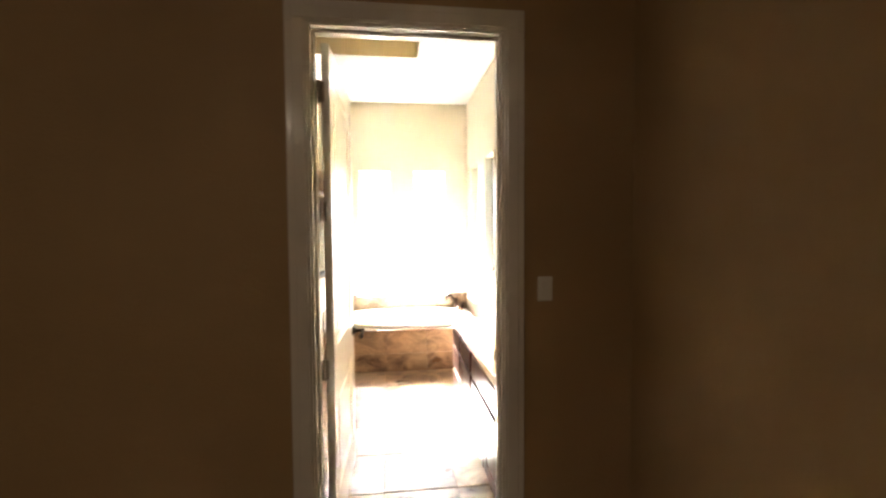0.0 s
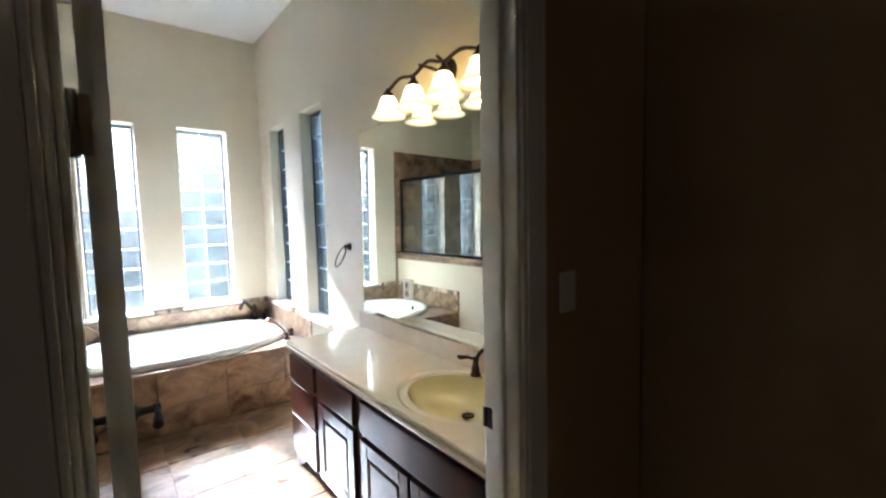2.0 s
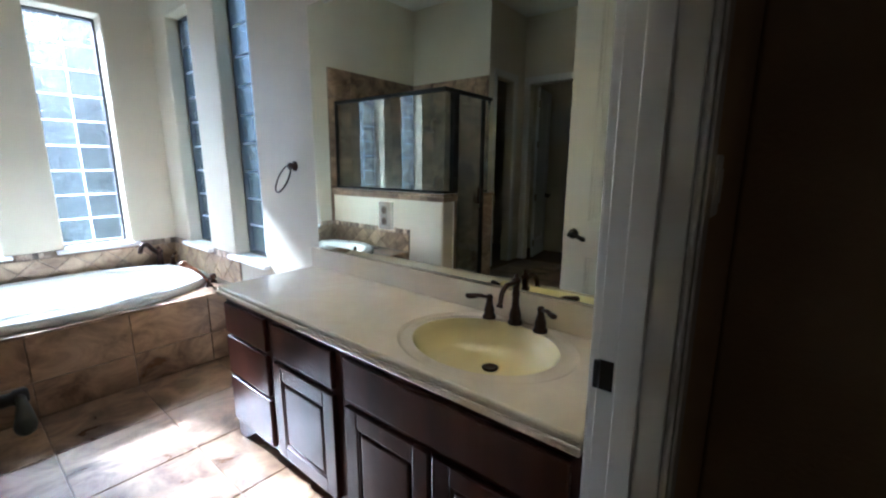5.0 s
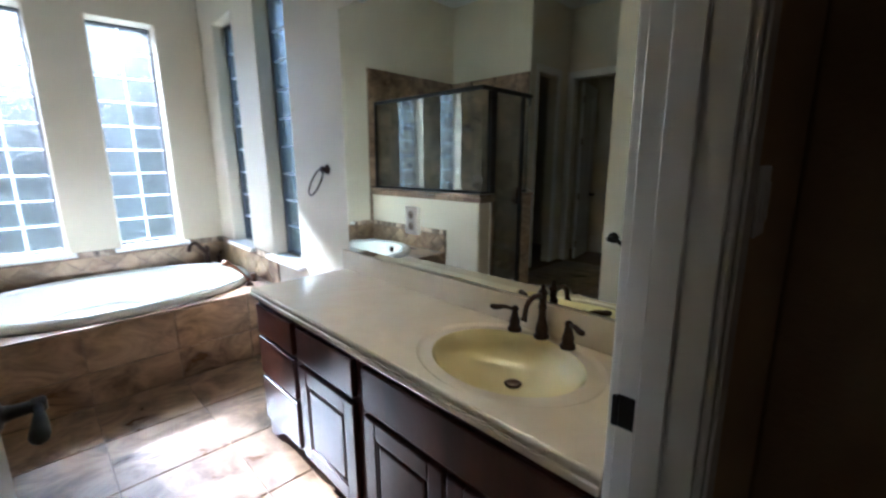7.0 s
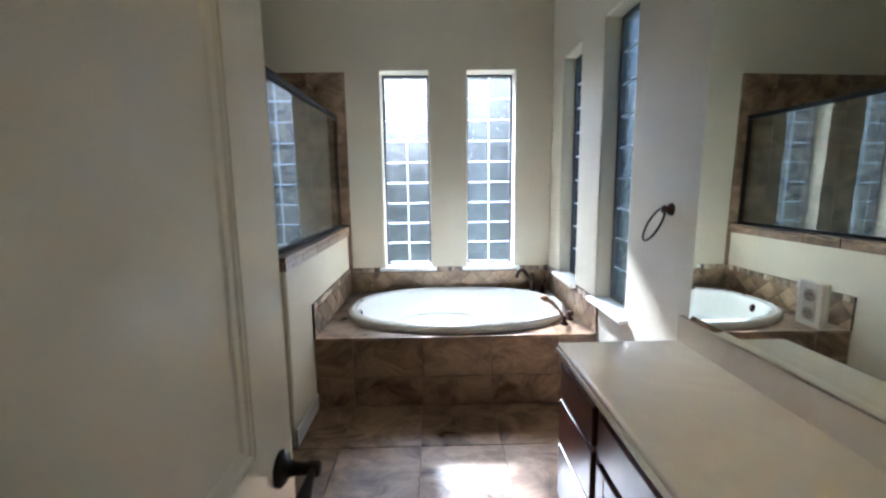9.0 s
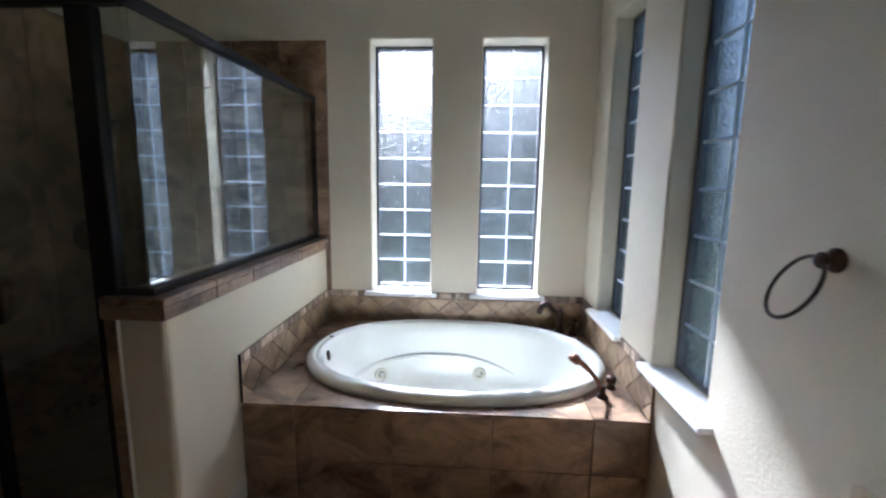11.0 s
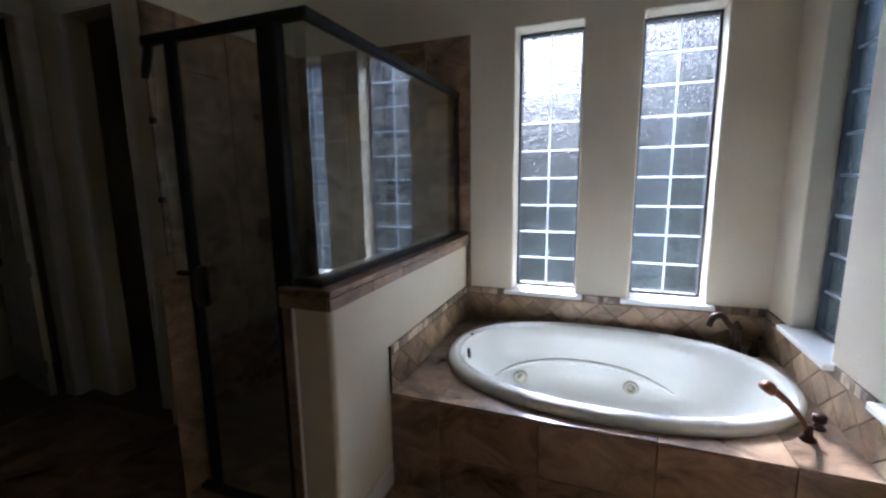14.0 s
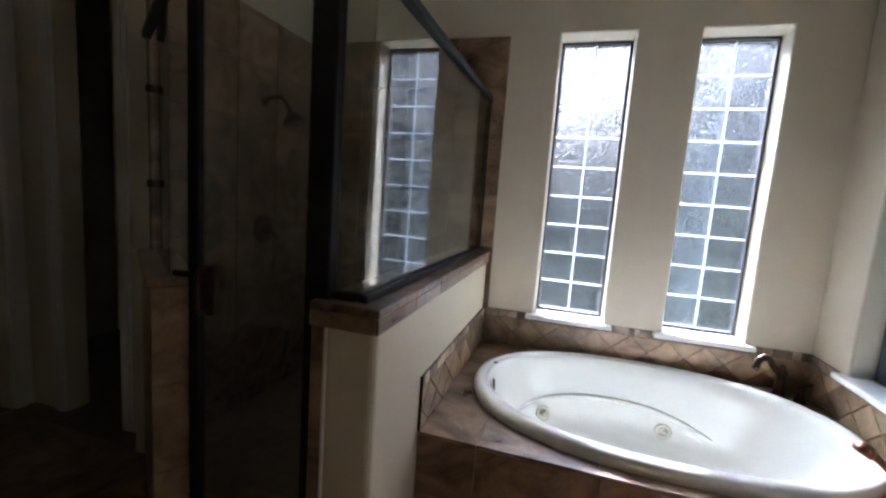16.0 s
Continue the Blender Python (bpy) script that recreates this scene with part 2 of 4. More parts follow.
def tube(pts, radius, seg=10, closed=False):
    """A round bar along the points; radius is one number or one a point."""
    b = bmesh.new()
    P = [Vector(p) for p in pts]
    R = radius if hasattr(radius, "__len__") else [radius] * len(P)
    rings = []
    up = None
    for i, p in enumerate(P):
        d = (P[(i + 1) % len(P)] - P[i - 1]) if closed else (P[min(i + 1, len(P) - 1)] - P[max(i - 1, 0)])
        d.normalize()
        if up is None:
            up = Vector((0, 0, 1)) if abs(d.z) < 0.9 else Vector((1, 0, 0))
        s = d.cross(up).normalized()
        up = s.cross(d).normalized()
        rings.append([b.verts.new(p + R[i] * (math.cos(2 * math.pi * k / seg) * s + math.sin(2 * math.pi * k / seg) * up)) for k in range(seg)])
    pairs = list(zip(rings, rings[1:])) + ([(rings[-1], rings[0])] if closed else [])
    for a, c in pairs:
        for k in range(seg):
            b.faces.new((a[k], a[(k + 1) % seg], c[(k + 1) % seg], c[k]))
    if not closed:
        b.faces.new(rings[0]), b.faces.new(rings[-1][::-1])
    return b


def wall(name, axis, at, thick, a0, a1, z0, z1, holes=(), mat=None, bevel=0.012, label="", category="wall"):
    """A wall on the plane axis = at (its other face at + thick), from a0 to a1 along it, with rectangular holes (a0, a1, z0, z1) through it."""
    us = sorted({a0, a1, *(h[0] for h in holes), *(h[1] for h in holes)})
    vs = sorted({z0, z1, *(h[2] for h in holes), *(h[3] for h in holes)})
    us = [u for u in us if a0 <= u <= a1]
    vs = [v for v in vs if z0 <= v <= z1]
    b = bmesh.new()
    cache = {}

    def vert(u, v, w):
        key = (u, v, w)
        if key not in cache:
            d = at + (thick if w else 0)
            cache[key] = b.verts.new((u, d, v) if axis == "y" else (d, u, v))
        return cache[key]

    def solid(i, j):
        if not (0 <= i < len(us) - 1 and 0 <= j < len(vs) - 1):
            return False
        u, v = (us[i] + us[i + 1]) / 2, (vs[j] + vs[j + 1]) / 2
        return not any(h[0] < u < h[1] and h[2] < v < h[3] for h in holes)
    for i in range(len(us) - 1):
        for j in range(len(vs) - 1):
            if not solid(i, j):
                continue
            q = [(us[i], vs[j]), (us[i + 1], vs[j]), (us[i + 1], vs[j + 1]), (us[i], vs[j + 1])]
            for w in (0, 1):
                b.faces.new([vert(*p, w) for p in q])
            for k, (di, dj) in enumerate(((0, -1), (1, 0), (0, 1), (-1, 0))):
                if not solid(i + di, j + dj):
                    p1, p2 = q[k], q[(k + 1) % 4]
                    b.faces.new([vert(*p1, 0), vert(*p2, 0), vert(*p2, 1), vert(*p1, 1)])
    ob = link(name, b, mat or WALL)
    if bevel:
        md = ob.modifiers.new("soft_corners", "BEVEL")
        md.width, md.segments, md.limit_method, md.angle_limit = bevel, 3, "ANGLE", radians(40)
    return tagged(ob, label or "cream painted textured plaster wall", category, kind="structure")


# ---- plan ----
XR, YF, ZC = 1.535, 5.94, 3.32      # vanity wall, tub window wall, ceiling
YD0, YD1 = 1.925, 2.045             # the two faces of the doorway wall
DX0, DX1, DH = 0.115, 0.979, 2.452  # doorway
XB, YA = -2.75, 4.85                # far closet walls
XS, XH = -1.66, -0.28               # shower back wall, half wall face
YT, ZD = 4.73, 0.465                # tub front, tub deck
TS = 0.445                          # tile module
WZ0, WZ1 = 0.69, 2.395
W_FAR = [(0.049, 0.464), (0.796, 1.215)]
W_SIDE = [(5.20, 5.62), (4.365, 4.79)]

floor = tagged(link("floor", box(-3.6, YD1 - 0.15, -0.2, 1.9, 6.3, -0.006), GROUT), "grout bed under brown square ceramic floor tiles", "floor", kind="structure")
hall_floor = tagged(link("floor_hall", box(-3.2, -3.2, -0.2, 2.0, YD1 - 0.155, 0.004), CARPET), "unseen hall floor, kept dark to cut light bounced from the bathroom", "floor", kind="structure")
wall("wall_north", "y", YF, 0.24, -3.6, XR + 0.24, -0.2, ZC + 0.5, [(a, b_, WZ0, WZ1) for a, b_ in W_FAR])
wall("wall_east", "x", XR, 0.24, YD1, YF, -0.2, ZC + 0.5, [(a, b_, WZ0, WZ1) for a, b_ in W_SIDE])
wall("wall_hall_north", "y", YD0, 0.05, -3.2, 1.75, -0.2, 3.0, [(DX0 - 0.003, DX1 + 0.019, -0.1, DH + 0.017)], mat=HALLP, bevel=0, label="tan painted hall wall with a doorway")
wall("wall_south", "y", YD0 + 0.05, YD1 - YD0 - 0.05, -3.6, XR + 0.24, -0.2, ZC + 0.5, [(DX0 - 0.003, DX1 + 0.019, -0.1, DH + 0.017)], bevel=0)
wall("wall_west", "x", XB, -0.12, YD1, YA, -0.2, ZC + 0.5, [(4.10, 4.74, -0.1, 2.45)])
wall("wall_closet", "y", YA, 0.12, XB - 0.12, XS - 0.12, -0.2, ZC + 0.5, [(-2.47, -2.02, -0.1, 2.45)])
wall("wall_shower_west", "x", XS, -0.12, 4.72, YF, -0.2, ZC + 0.5)
wall("wall_closet_end", "x", -3.6, -0.12, YD1, YF + 0.1, -0.2, ZC + 0.5)
wall("wall_hall_east", "x", 1.62, 0.12, -3.2, YD0, -0.2, 3.0, mat=HALLP)
wall("wall_hall_west", "x", -3.0, -0.12, -3.2, YD0, -0.2, 3.0, mat=HALLP)
wall("wall_hall_south", "y", -3.0, -0.12, -3.2, 1.75, -0.2, 3.0, mat=HALLP)
tagged(link("ceiling_hall", box(-3.2, -3.2, 2.9, 1.75, YD0, 3.05), CEIL), "white ceiling of the dark hall", "ceiling", kind="structure")

# ceiling with a raised tray painted like the walls
TX0, TX1, TY0, TY1, TZ = -1.7, 0.755, 2.75, 4.40, ZC + 0.28
cb = bmesh.new()
for q in ((-3.6, YD1, TX0, YF), (TX1, YD1, XR, YF), (TX0, YD1, TX1, TY0), (TX0, TY1, TX1, YF)):
    box(q[0], q[1], ZC, q[2], q[3], ZC + 0.1, bm=cb)
tagged(link("ceiling", cb, CEIL), "white painted ceiling round a raised tray", "ceiling", kind="structure")
tb = bmesh.new()
for q in ((TX0 - 0.06, TY0, TX0 + 0.004, TY1), (TX1 - 0.004, TY0, TX1 + 0.06, TY1), (TX0 + 0.004, TY0 - 0.06, TX1 - 0.004, TY0 + 0.004), (TX0 + 0.004, TY1 - 0.004, TX1 - 0.004, TY1 + 0.06)):
    box(q[0], q[1], ZC + 0.004, q[2], q[3], TZ, bm=tb)
tagged(link("ceiling_tray_side", tb, TRAYP), "tan painted sides of the raised ceiling tray", "ceiling", kind="structure")
tagged(link("ceiling_tray_top", box(TX0 - 0.1, TY0 - 0.1, TZ, TX1 + 0.1, TY1 + 0.1, TZ + 0.1), CEIL), "white top of the raised ceiling tray", "ceiling", kind="structure")
tagged(link("roof", box(-3.8, -3.4, ZC + 0.5, 1.9, 6.3, ZC + 0.6), CEIL), "flat closing roof slab", "roof", kind="structure")

# ---- windows of glass blocks ----
def block_window(name, m, width, label, d=0.15):
    """Local: x along the wall, y outwards, z up, from the bottom corner of the opening at the room face."""
    e = new(name)
    e.matrix_basis = m
    tagged(e, label, "window", "glass block windows", "structure")
    h = WZ1 - WZ0
    f = bmesh.new()
    t = 0.018
    for q in ((0.003, 0, t, h - 0.003), (width - t, 0, width - 0.003, h - 0.003)):
        box(q[0], d, 0.003, q[2], d + 0.07, q[3], 0.003, 1, f)
    for z in (0.003, h - t):
        box(t, d + 0.001, z, width - t, d + 0.069, z + t - 0.003, 0.003, 1, f)
    part("window_frame", f, WINFRAME, e)
    nb = 9
    pw, ph = (width - 2 * t) / 2, (h - 2 * t) / nb
    jw = 0.006
    part("mullion", box(width / 2 - jw, d + 0.013, t, width / 2 + jw, d + 0.037, h - t, 0.003, 1), JOINT, e, "white vertical joint")
    bar = None
    for k in range(1, nb):
        for c in (0, 1):
            x0 = t if c == 0 else width / 2 + jw
            if bar is None:
                bar = box(0, d + 0.014, -jw, pw - jw, d + 0.036, jw, 0.003, 1)
                ob = part("glazing_bar", bar, JOINT, e, "white horizontal joint")
                bar = ob.data
            else:
                ob = new("glazing_bar", bar)
                ob.parent = e
            ob.location = (x0, 0, t + k * ph)
    pane = None
    for k in range(nb):
        for c in (0, 1):
            x0 = t if c == 0 else width / 2 + jw
            if pane is None:
                ob = part("pane", box(0.0, d + 0.018, jw, pw - jw, d + 0.034, ph - jw, 0.002, 1), PANE, e, "rippled clear glass block")
                pane = ob.data
            else:
                ob = new("pane", pane)
                ob.parent = e
            ob.visible_shadow = False
            ob.location = (x0, 0, t + k * ph)
    part("window_sill", box(-0.05, -0.045, -0.028, width + 0.05, d - 0.002, 0.001, 0.006), SILL, e, "white stone window sill")
    return e


for i, (a, b_) in enumerate(W_FAR):
    block_window(f"window_{i + 1}", pose(a, YF, WZ0), b_ - a, "tall narrow glass block window over the tub")
for i, (a, b_) in enumerate(W_SIDE):
    block_window(f"window_{i + 3}", pose(XR, b_, WZ0, 0, 0, -90), b_ - a, "tall narrow glass block window beside the tub", 0.095)

# ---- doorway trim and the open door ----
def casing(m, x0, x1, h, label, w=0.105, t=0.02):
    """A stepped casing round an opening, local: x along the wall, the room side towards -y, foot at z 0."""
    e = new("door_casing")
    e.matrix_basis = m
    tagged(e, label, "trim", kind="structure")
    for s in (-1, 1):
        b = bmesh.new()
        a = x0 if s < 0 else x1
        for u0, u1, y0, y1 in ((0, w, -t, 0), (0.012, w - 0.03, -t - 0.006, -t)):
            p, q = sorted((a + s * u0, a + s * u1))
            box(p, y0, 0, q, y1, h + u0 - 0.0005, 0.004, 2, b)
        part("casing_side", b, TRIM, e)
    b = bmesh.new()
    for u0, u1, y0, y1 in ((0, w, -t, 0), (0.012, w - 0.03, -t - 0.006, -t)):
        box(x0 - u1, y0, h + u0, x1 + u1, y1, h + u1, 0.004, 2, b)
    part("casing_head", b, TRIM, e)
    return e


def jamb(x0, x1, h, y0, y1, t=0.018):
    b = bmesh.new()
    box(x0, y0, 0, x0 + t, y1, h, 0.002, 1, b)
    box(x1 - t, y0, 0, x1, y1, h, 0.002, 1, b)
    box(x0 + t, y0, h - t, x1 - t, y1, h, 0.002, 1, b)
    s = (y1 - y0) * 0.7
    box(x0 + t, y0 + s - 0.042, 0, x0 + t + 0.012, y0 + s, h - t, 0.002, 1, b)
    box(x1 - t - 0.012, y0 + s - 0.042, 0, x1 - t, y0 + s, h - t, 0.002, 1, b)
    box(x0 + t + 0.012, y0 + s - 0.042, h - t - 0.012, x1 - t - 0.012, y0 + s, h - t, 0.002, 1, b)
    return b


casing(pose(0, YD0, 0), DX0 + 0.006, DX1 + 0.011, DH + 0.008, "white painted door casing on the hall side", 0.094, 0.012)
casing(pose(0, YD1, 0, 0, 0, 180), -DX1 - 0.013, -DX0 - 0.004, DH + 0.010, "white painted door casing on the bathroom side")
jm = thing("door_jamb", (0, 0, 0), "white painted door jamb with a dark strike plate", "trim", kind="structure")
part("jamb", jamb(DX0 - 0.002, DX1 + 0.018, DH + 0.016, YD0 - 0.001, YD1 + 0.001), TRIM, jm)
sp = bmesh.new()
box(DX1 - 0.0015, 2.016, 0.910, DX1 + 0.002, 2.044, 0.970, 0.0012, 1, sp)
box(DX1 - 0.007, 2.040, 0.912, DX1 + 0.001, 2.052, 0.968, 0.003, 2, sp)
part("strike_plate", sp, FRAME, jm, "dark bronze strike plate")


def panel_door(name, m, w, h, label, handle=True, hinges=True):
    """A two-panel door leaf, local: hinge edge at x 0, thickness along y, foot at z 0."""
    e = new(name)
    e.matrix_basis = m
    tagged(e, label, "door", kind="structure")
    t, st = 0.036, 0.150
    sh_w = 0.11
    holes = [(sh_w, w - st, 0.24, 0.765), (sh_w, w - st, 0.985, h - 0.14)]
    b = bmesh.new()
    us = [0, sh_w, w - st, w]
    zs = [0.008, 0.24, 0.765, 0.985, h - 0.14, h]
    for i in range(3):
        for j in range(5):
            if i == 1 and j in (1, 3):
                continue
            box(us[i], 0, zs[j], us[i + 1], t, zs[j + 1], bm=b)
    bmesh.ops.remove_doubles(b, verts=b.verts[:], dist=0.0005)
    part("stile_and_rail", b, TRIM, e)
    for u0, u1, z0, z1 in holes:
        p = bmesh.new()
        box(u0 - 0.001, 0.011, z0 - 0.001, u1 + 0.001, t - 0.011, z1 + 0.001, bm=p)
        box(u0 + 0.075, 0.007, z0 + 0.075, u1 - 0.075, t - 0.007, z1 - 0.075, 0.0035, 1, p)
        part("door_panel", p, TRIM, e)
        mo = bmesh.new()
        for ya, yb in ((0.0015, 0.0105), (t - 0.0015, t - 0.0105)):
            rims = []
            for g, y in ((0.0, yb), (0.0, ya), (0.006, ya + (yb - ya) * 0.1), (0.011, ya + (yb - ya) * 0.5), (0.024, ya + (yb - ya) * 0.62), (0.030, yb)):
                rims.append([mo.verts.new(q) for q in ((u0 + g, y, z0 + g), (u1 - g, y, z0 + g), (u1 - g, y, z1 - g), (u0 + g, y, z1 - g))])
            for r, q in zip(rims, rims[1:] + rims[:1]):
                for k in range(4):
                    mo.faces.new((r[k], r[(k + 1) % 4], q[(k + 1) % 4], q[k]))
        part("panel_moulding", mo, TRIM, e)
    if handle:
        for s in (-1, 1):
            y = 0 if s < 0 else t
            ro = lathe([(0, 0), (0.033, 0), (0.033, 0.006), (0.026, 0.013), (0.016, 0.016), (0.013, 0.030), (0.0115, 0.052), (0.015, 0.056), (0.015, 0.072), (0.011, 0.076), (0, 0.076)], 20)
            ro.transform(Matrix.Translation((w - 0.065, y, 0.905)) @ Matrix.Rotation(radians(90 if s < 0 else -90), 4, "X"))
            k = part("door_handle", ro, FRAME, e, "dark bronze lever handle", True)
            lv = tube(smooth_path([(w - 0.060, y + s * 0.062, 0.907), (w - 0.085, y + s * 0.064, 0.905), (w - 0.115, y + s * 0.064, 0.896), (w - 0.145, y + s * 0.062, 0.883), (w - 0.165, y + s * 0.060, 0.875)]), [0.011 - 0.0006 * k for k in range(7)] + [0.0074 + 0.0008 * k for k in range(11)] + [0.0158, 0.0155, 0.0145, 0.0125, 0.0095, 0.0055, 0.001], 12)
            part("lever", lv, FRAME, k, smooth=True)
        part("latch_plate", box(w - 0.0005, 0.006, 0.875, w + 0.0015, t - 0.006, 0.935, 0.0008, 1), BRONZE, e, "bronze latch plate")
    if hinges:
        for z in (0.22, h * 0.37, h * 0.68, h - 0.22):
            hb = bmesh.new()
            join(hb, tube([(-0.004, t + 0.010, z - 0.05), (-0.004, t + 0.010, z + 0.05)], 0.0075, 10))
            box(-0.0015, t - 0.012, z - 0.046, 0.0, t + 0.004, z + 0.046, bm=hb)
            box(-0.006, t + 0.003, z - 0.046, -0.002, t + 0.026, z + 0.046, bm=hb)
            part("hinge", hb, HINGE, e, "dark metal butt hinge")
    return e


panel_door("door_1", pose(0.1465, YD1 + 0.004, 0.0, 0, 0, 88.7) @ Matrix.Translation((0.014, -0.047, 0)), 0.85, 2.43, "white painted two-panel door, swung open into the bathroom")
# closet doors on the dark side
casing(pose(0, YA, 0), -2.47, -2.02, 2.45, "white painted casing round a dark closet opening", 0.09)
casing(pose(XB, 0, 0, 0, 0, 90), 4.10, 4.74, 2.45, "white painted casing round a dark closet opening", 0.09)
panel_door("door_2", pose(XB - 0.13, 4.70, 0.0, 0, 0, 170), 0.62, 2.42, "white painted panel door standing open in a dark closet", True)

# ---- light switch in the hall ----
sw = thing("light_switch", (1.186, YD0, 1.283), "white rocker light switch plate beside the door", "light switch")
part("plate", box(-0.036, -0.007, -0.058, 0.036, 0.0, 0.058, 0.004, 2), PLASTIC, sw)
part("rocker", box(-0.016, -0.012, -0.033, 0.016, -0.006, 0.033, 0.003, 2), PLASTIC, sw)

# ---- half wall, shower walls and tub deck ----
CAPZ = 1.035
hw = wall("wall_half", "x", XH, -0.17, 4.305, YF, -0.1, CAPZ, bevel=0.02, label="cream painted half wall between tub and shower")
def box_at(x0, y0, z0, x1, y1, z1, bevel=0.002):
    return box(x0, y0, z0, x1, y1, z1, bevel, 1)
cap = thing("half_wall_cap", (XH - 0.065, 4.30, CAPZ), "brown tile cap along the top of the half wall", "tile cap", kind="structure")
ys = [0.0, 0.29, 0.58, 0.87, 1.16, 1.45, YF - 4.30]
for y0, y1 in zip(ys, ys[1:]):
    part("tile", box_at(-0.15, y0 - (0.012 if y0 == 0 else 0), 0.004, 0.079, y1 - 0.004, 0.03, 0.004), TILE, cap)
    part("tile", box_at(0.067, y0 - (0.012 if y0 == 0 else 0), -0.045, 0.078, y1 - 0.004, 0.003, 0.003), TILE, cap)
part("tile", box_at(-0.15, -0.013, -0.045, 0.066, -0.005, 0.003, 0.003), TILE, cap)
# tile return on the end of the half wall, shower side
part("tile", box_at(-0.149, -0.0, -CAPZ + 0.001, -0.107, 0.0045, -0.05, 0.003), TILE, cap)
part("caulk", box_at(-0.106, -0.0015, -CAPZ + 0.001, -0.098, 0.022, -0.05, 0.002), PLASTIC, cap, "thin white caulk line")
hb = tagged(link("baseboard", box(XH, 4.30, 0.0, XH + 0.014, YT - 0.012, 0.105, 0.004), TRIM), "white painted baseboard along the half wall", "baseboard", kind="structure")

# ---- shower ----
def tile_wall(name, m, w, h, label, size=TS, first_u=0.0, rows_from=0.0, mat=None):
    """Square tiles on a wall; local: x along, z up, faces towards -y."""
    e = new(name)
    e.matrix_basis = m
    tagged(e, label, "tile wall", kind="structure")
    part("grout", box(0, -0.006, 0, w, 0.0, h), GROUT, e)
    shared = {}
    u = first_u - size
    while u < w - 0.005:
        v = rows_from - size
        while v < h - 0.005:
            u0, u1, v0, v1 = max(u, 0), min(u + size, w), max(v, 0), min(v + size, h)
            if u1 - u0 > 0.02 and v1 - v0 > 0.02:
                key = (round(u1 - u0, 4), round(v1 - v0, 4))
                if key not in shared:
                    ob = part("tile", box(0.002, -0.012, 0.002, key[0] - 0.002, -0.004, key[1] - 0.002, 0.002, 1), mat or TILE, e)
                    shared[key] = ob.data
                else:
                    ob = new("tile", shared[key])
                    ob.parent = e
                ob.location = (u0, 0, v0)
            v += size
        u += size
    return e


tile_wall("wall_tile_shower_north", pose(XS, YF, 0), -0.25 - XS, 2.387, "brown square tiles lining the shower", 0.33, 0.1, 0.1)
tile_wall("wall_tile_shower_west", pose(XS, 4.72, 0, 0, 0, 90), YF - 4.72, 2.387, "brown square tiles lining the shower", 0.33, 0.2, 0.1)
tile_wall("wall_tile_shower_east", pose(XH - 0.17, YF - 0.014, 0, 0, 0, -90), YF - 4.34, CAPZ - 0.002, "brown square tiles on the half wall inside the shower", 0.33, 0.2, 0.1)

# angled stub wall with its tile cap
A, B = Vector((-1.09, 4.34, 0)), Vector((-1.68, 4.77, 0))
ang = math.degrees(math.atan2(B.y - A.y, B.x - A.x))
ln = (B - A).length
st = thing("stub_wall", (A.x, A.y, 0), "low brown tiled stub wall beside the shower door", "wall", kind="structure", turn=ang)
part("core", box(0.006, -0.05, 0, ln, 0.05, 1.02), GROUT, st)
for k, (z0, z1) in enumerate(((0.0, 0.33), (0.33, 0.66), (0.66, 1.02))):
    part("tile", box_at(-0.003, -0.058, z0 + 0.002, 0.007, 0.058, z1 - 0.002), TILE_D, st)
    for s in (-0.06, 0.05):
        part("tile", box_at(0.009, s, z0 + 0.002, ln - 0.01, s + 0.01, z1 - 0.002), TILE_D, st)
part("cap_tile", box_at(-0.02, -0.075, 1.022, ln - 0.01, 0.075, 1.05, 0.004), TILE, st)

sh = thing("shower_enclosure", (0, 0, 0), "dark bronze framed glass shower enclosure on tiled half walls", "shower")
RZ = 2.01
GX, GY = -0.345, 4.345


def bar(name, a, b_, w=0.035, h=0.035, label=""):
    a, b_ = Vector(a), Vector(b_)
    L = (b_ - a).length
    b = box(0, -w / 2, -h / 2, L, w / 2, h / 2, 0.004, 1)
    q = (b_ - a).to_track_quat("X", "Z")
    b.transform(Matrix.Translation(a) @ q.to_matrix().to_4x4())
    return part(name, b, FRAME, sh, label)


ZB = CAPZ + 0.031
bar("top_rail", (GX, GY - 0.02, RZ), (GX, YF - 0.013, RZ), 0.04, 0.035)
bar("top_rail", (GX - 0.021, GY, RZ), (-1.125, GY, RZ), 0.04, 0.035)
bar("top_rail", (-1.11, GY + 0.012, RZ), (-1.66, 4.72, RZ), 0.035, 0.035)
bar("bottom_rail", (GX, GY - 0.015, ZB + 0.012), (GX, YF - 0.013, ZB + 0.012), 0.035, 0.024)
bar("bottom_rail", (GX - 0.0185, GY, ZB + 0.012), (-0.452, GY, ZB + 0.012), 0.035, 0.024)
bar("wall_channel", (GX, YF - 0.027, ZB + 0.025), (GX, YF - 0.027, RZ - 0.02), 0.03, 0.03)
bar("post", (-0.495, GY, 0.0), (-0.495, GY, RZ - 0.018), 0.05, 0.085)
bar("post", (-0.98, GY, 0.05), (-0.98, GY, RZ - 0.018), 0.03, 0.045)
bar("sill_rail", (-1.07, GY, 0.06), (-0.54, GY, 0.06), 0.04, 0.025)
gpb = box(-0.003, GY + 0.008 - 5.13, ZB + 0.02, 0.003, YF - 0.03 - 5.13, RZ - 0.012)
gpb.transform(pose(GX, 5.13, 0, 0, 0, -0.7))
gp = part("glass_panel", gpb, CLEAR, sh, "clear fixed glass panel")
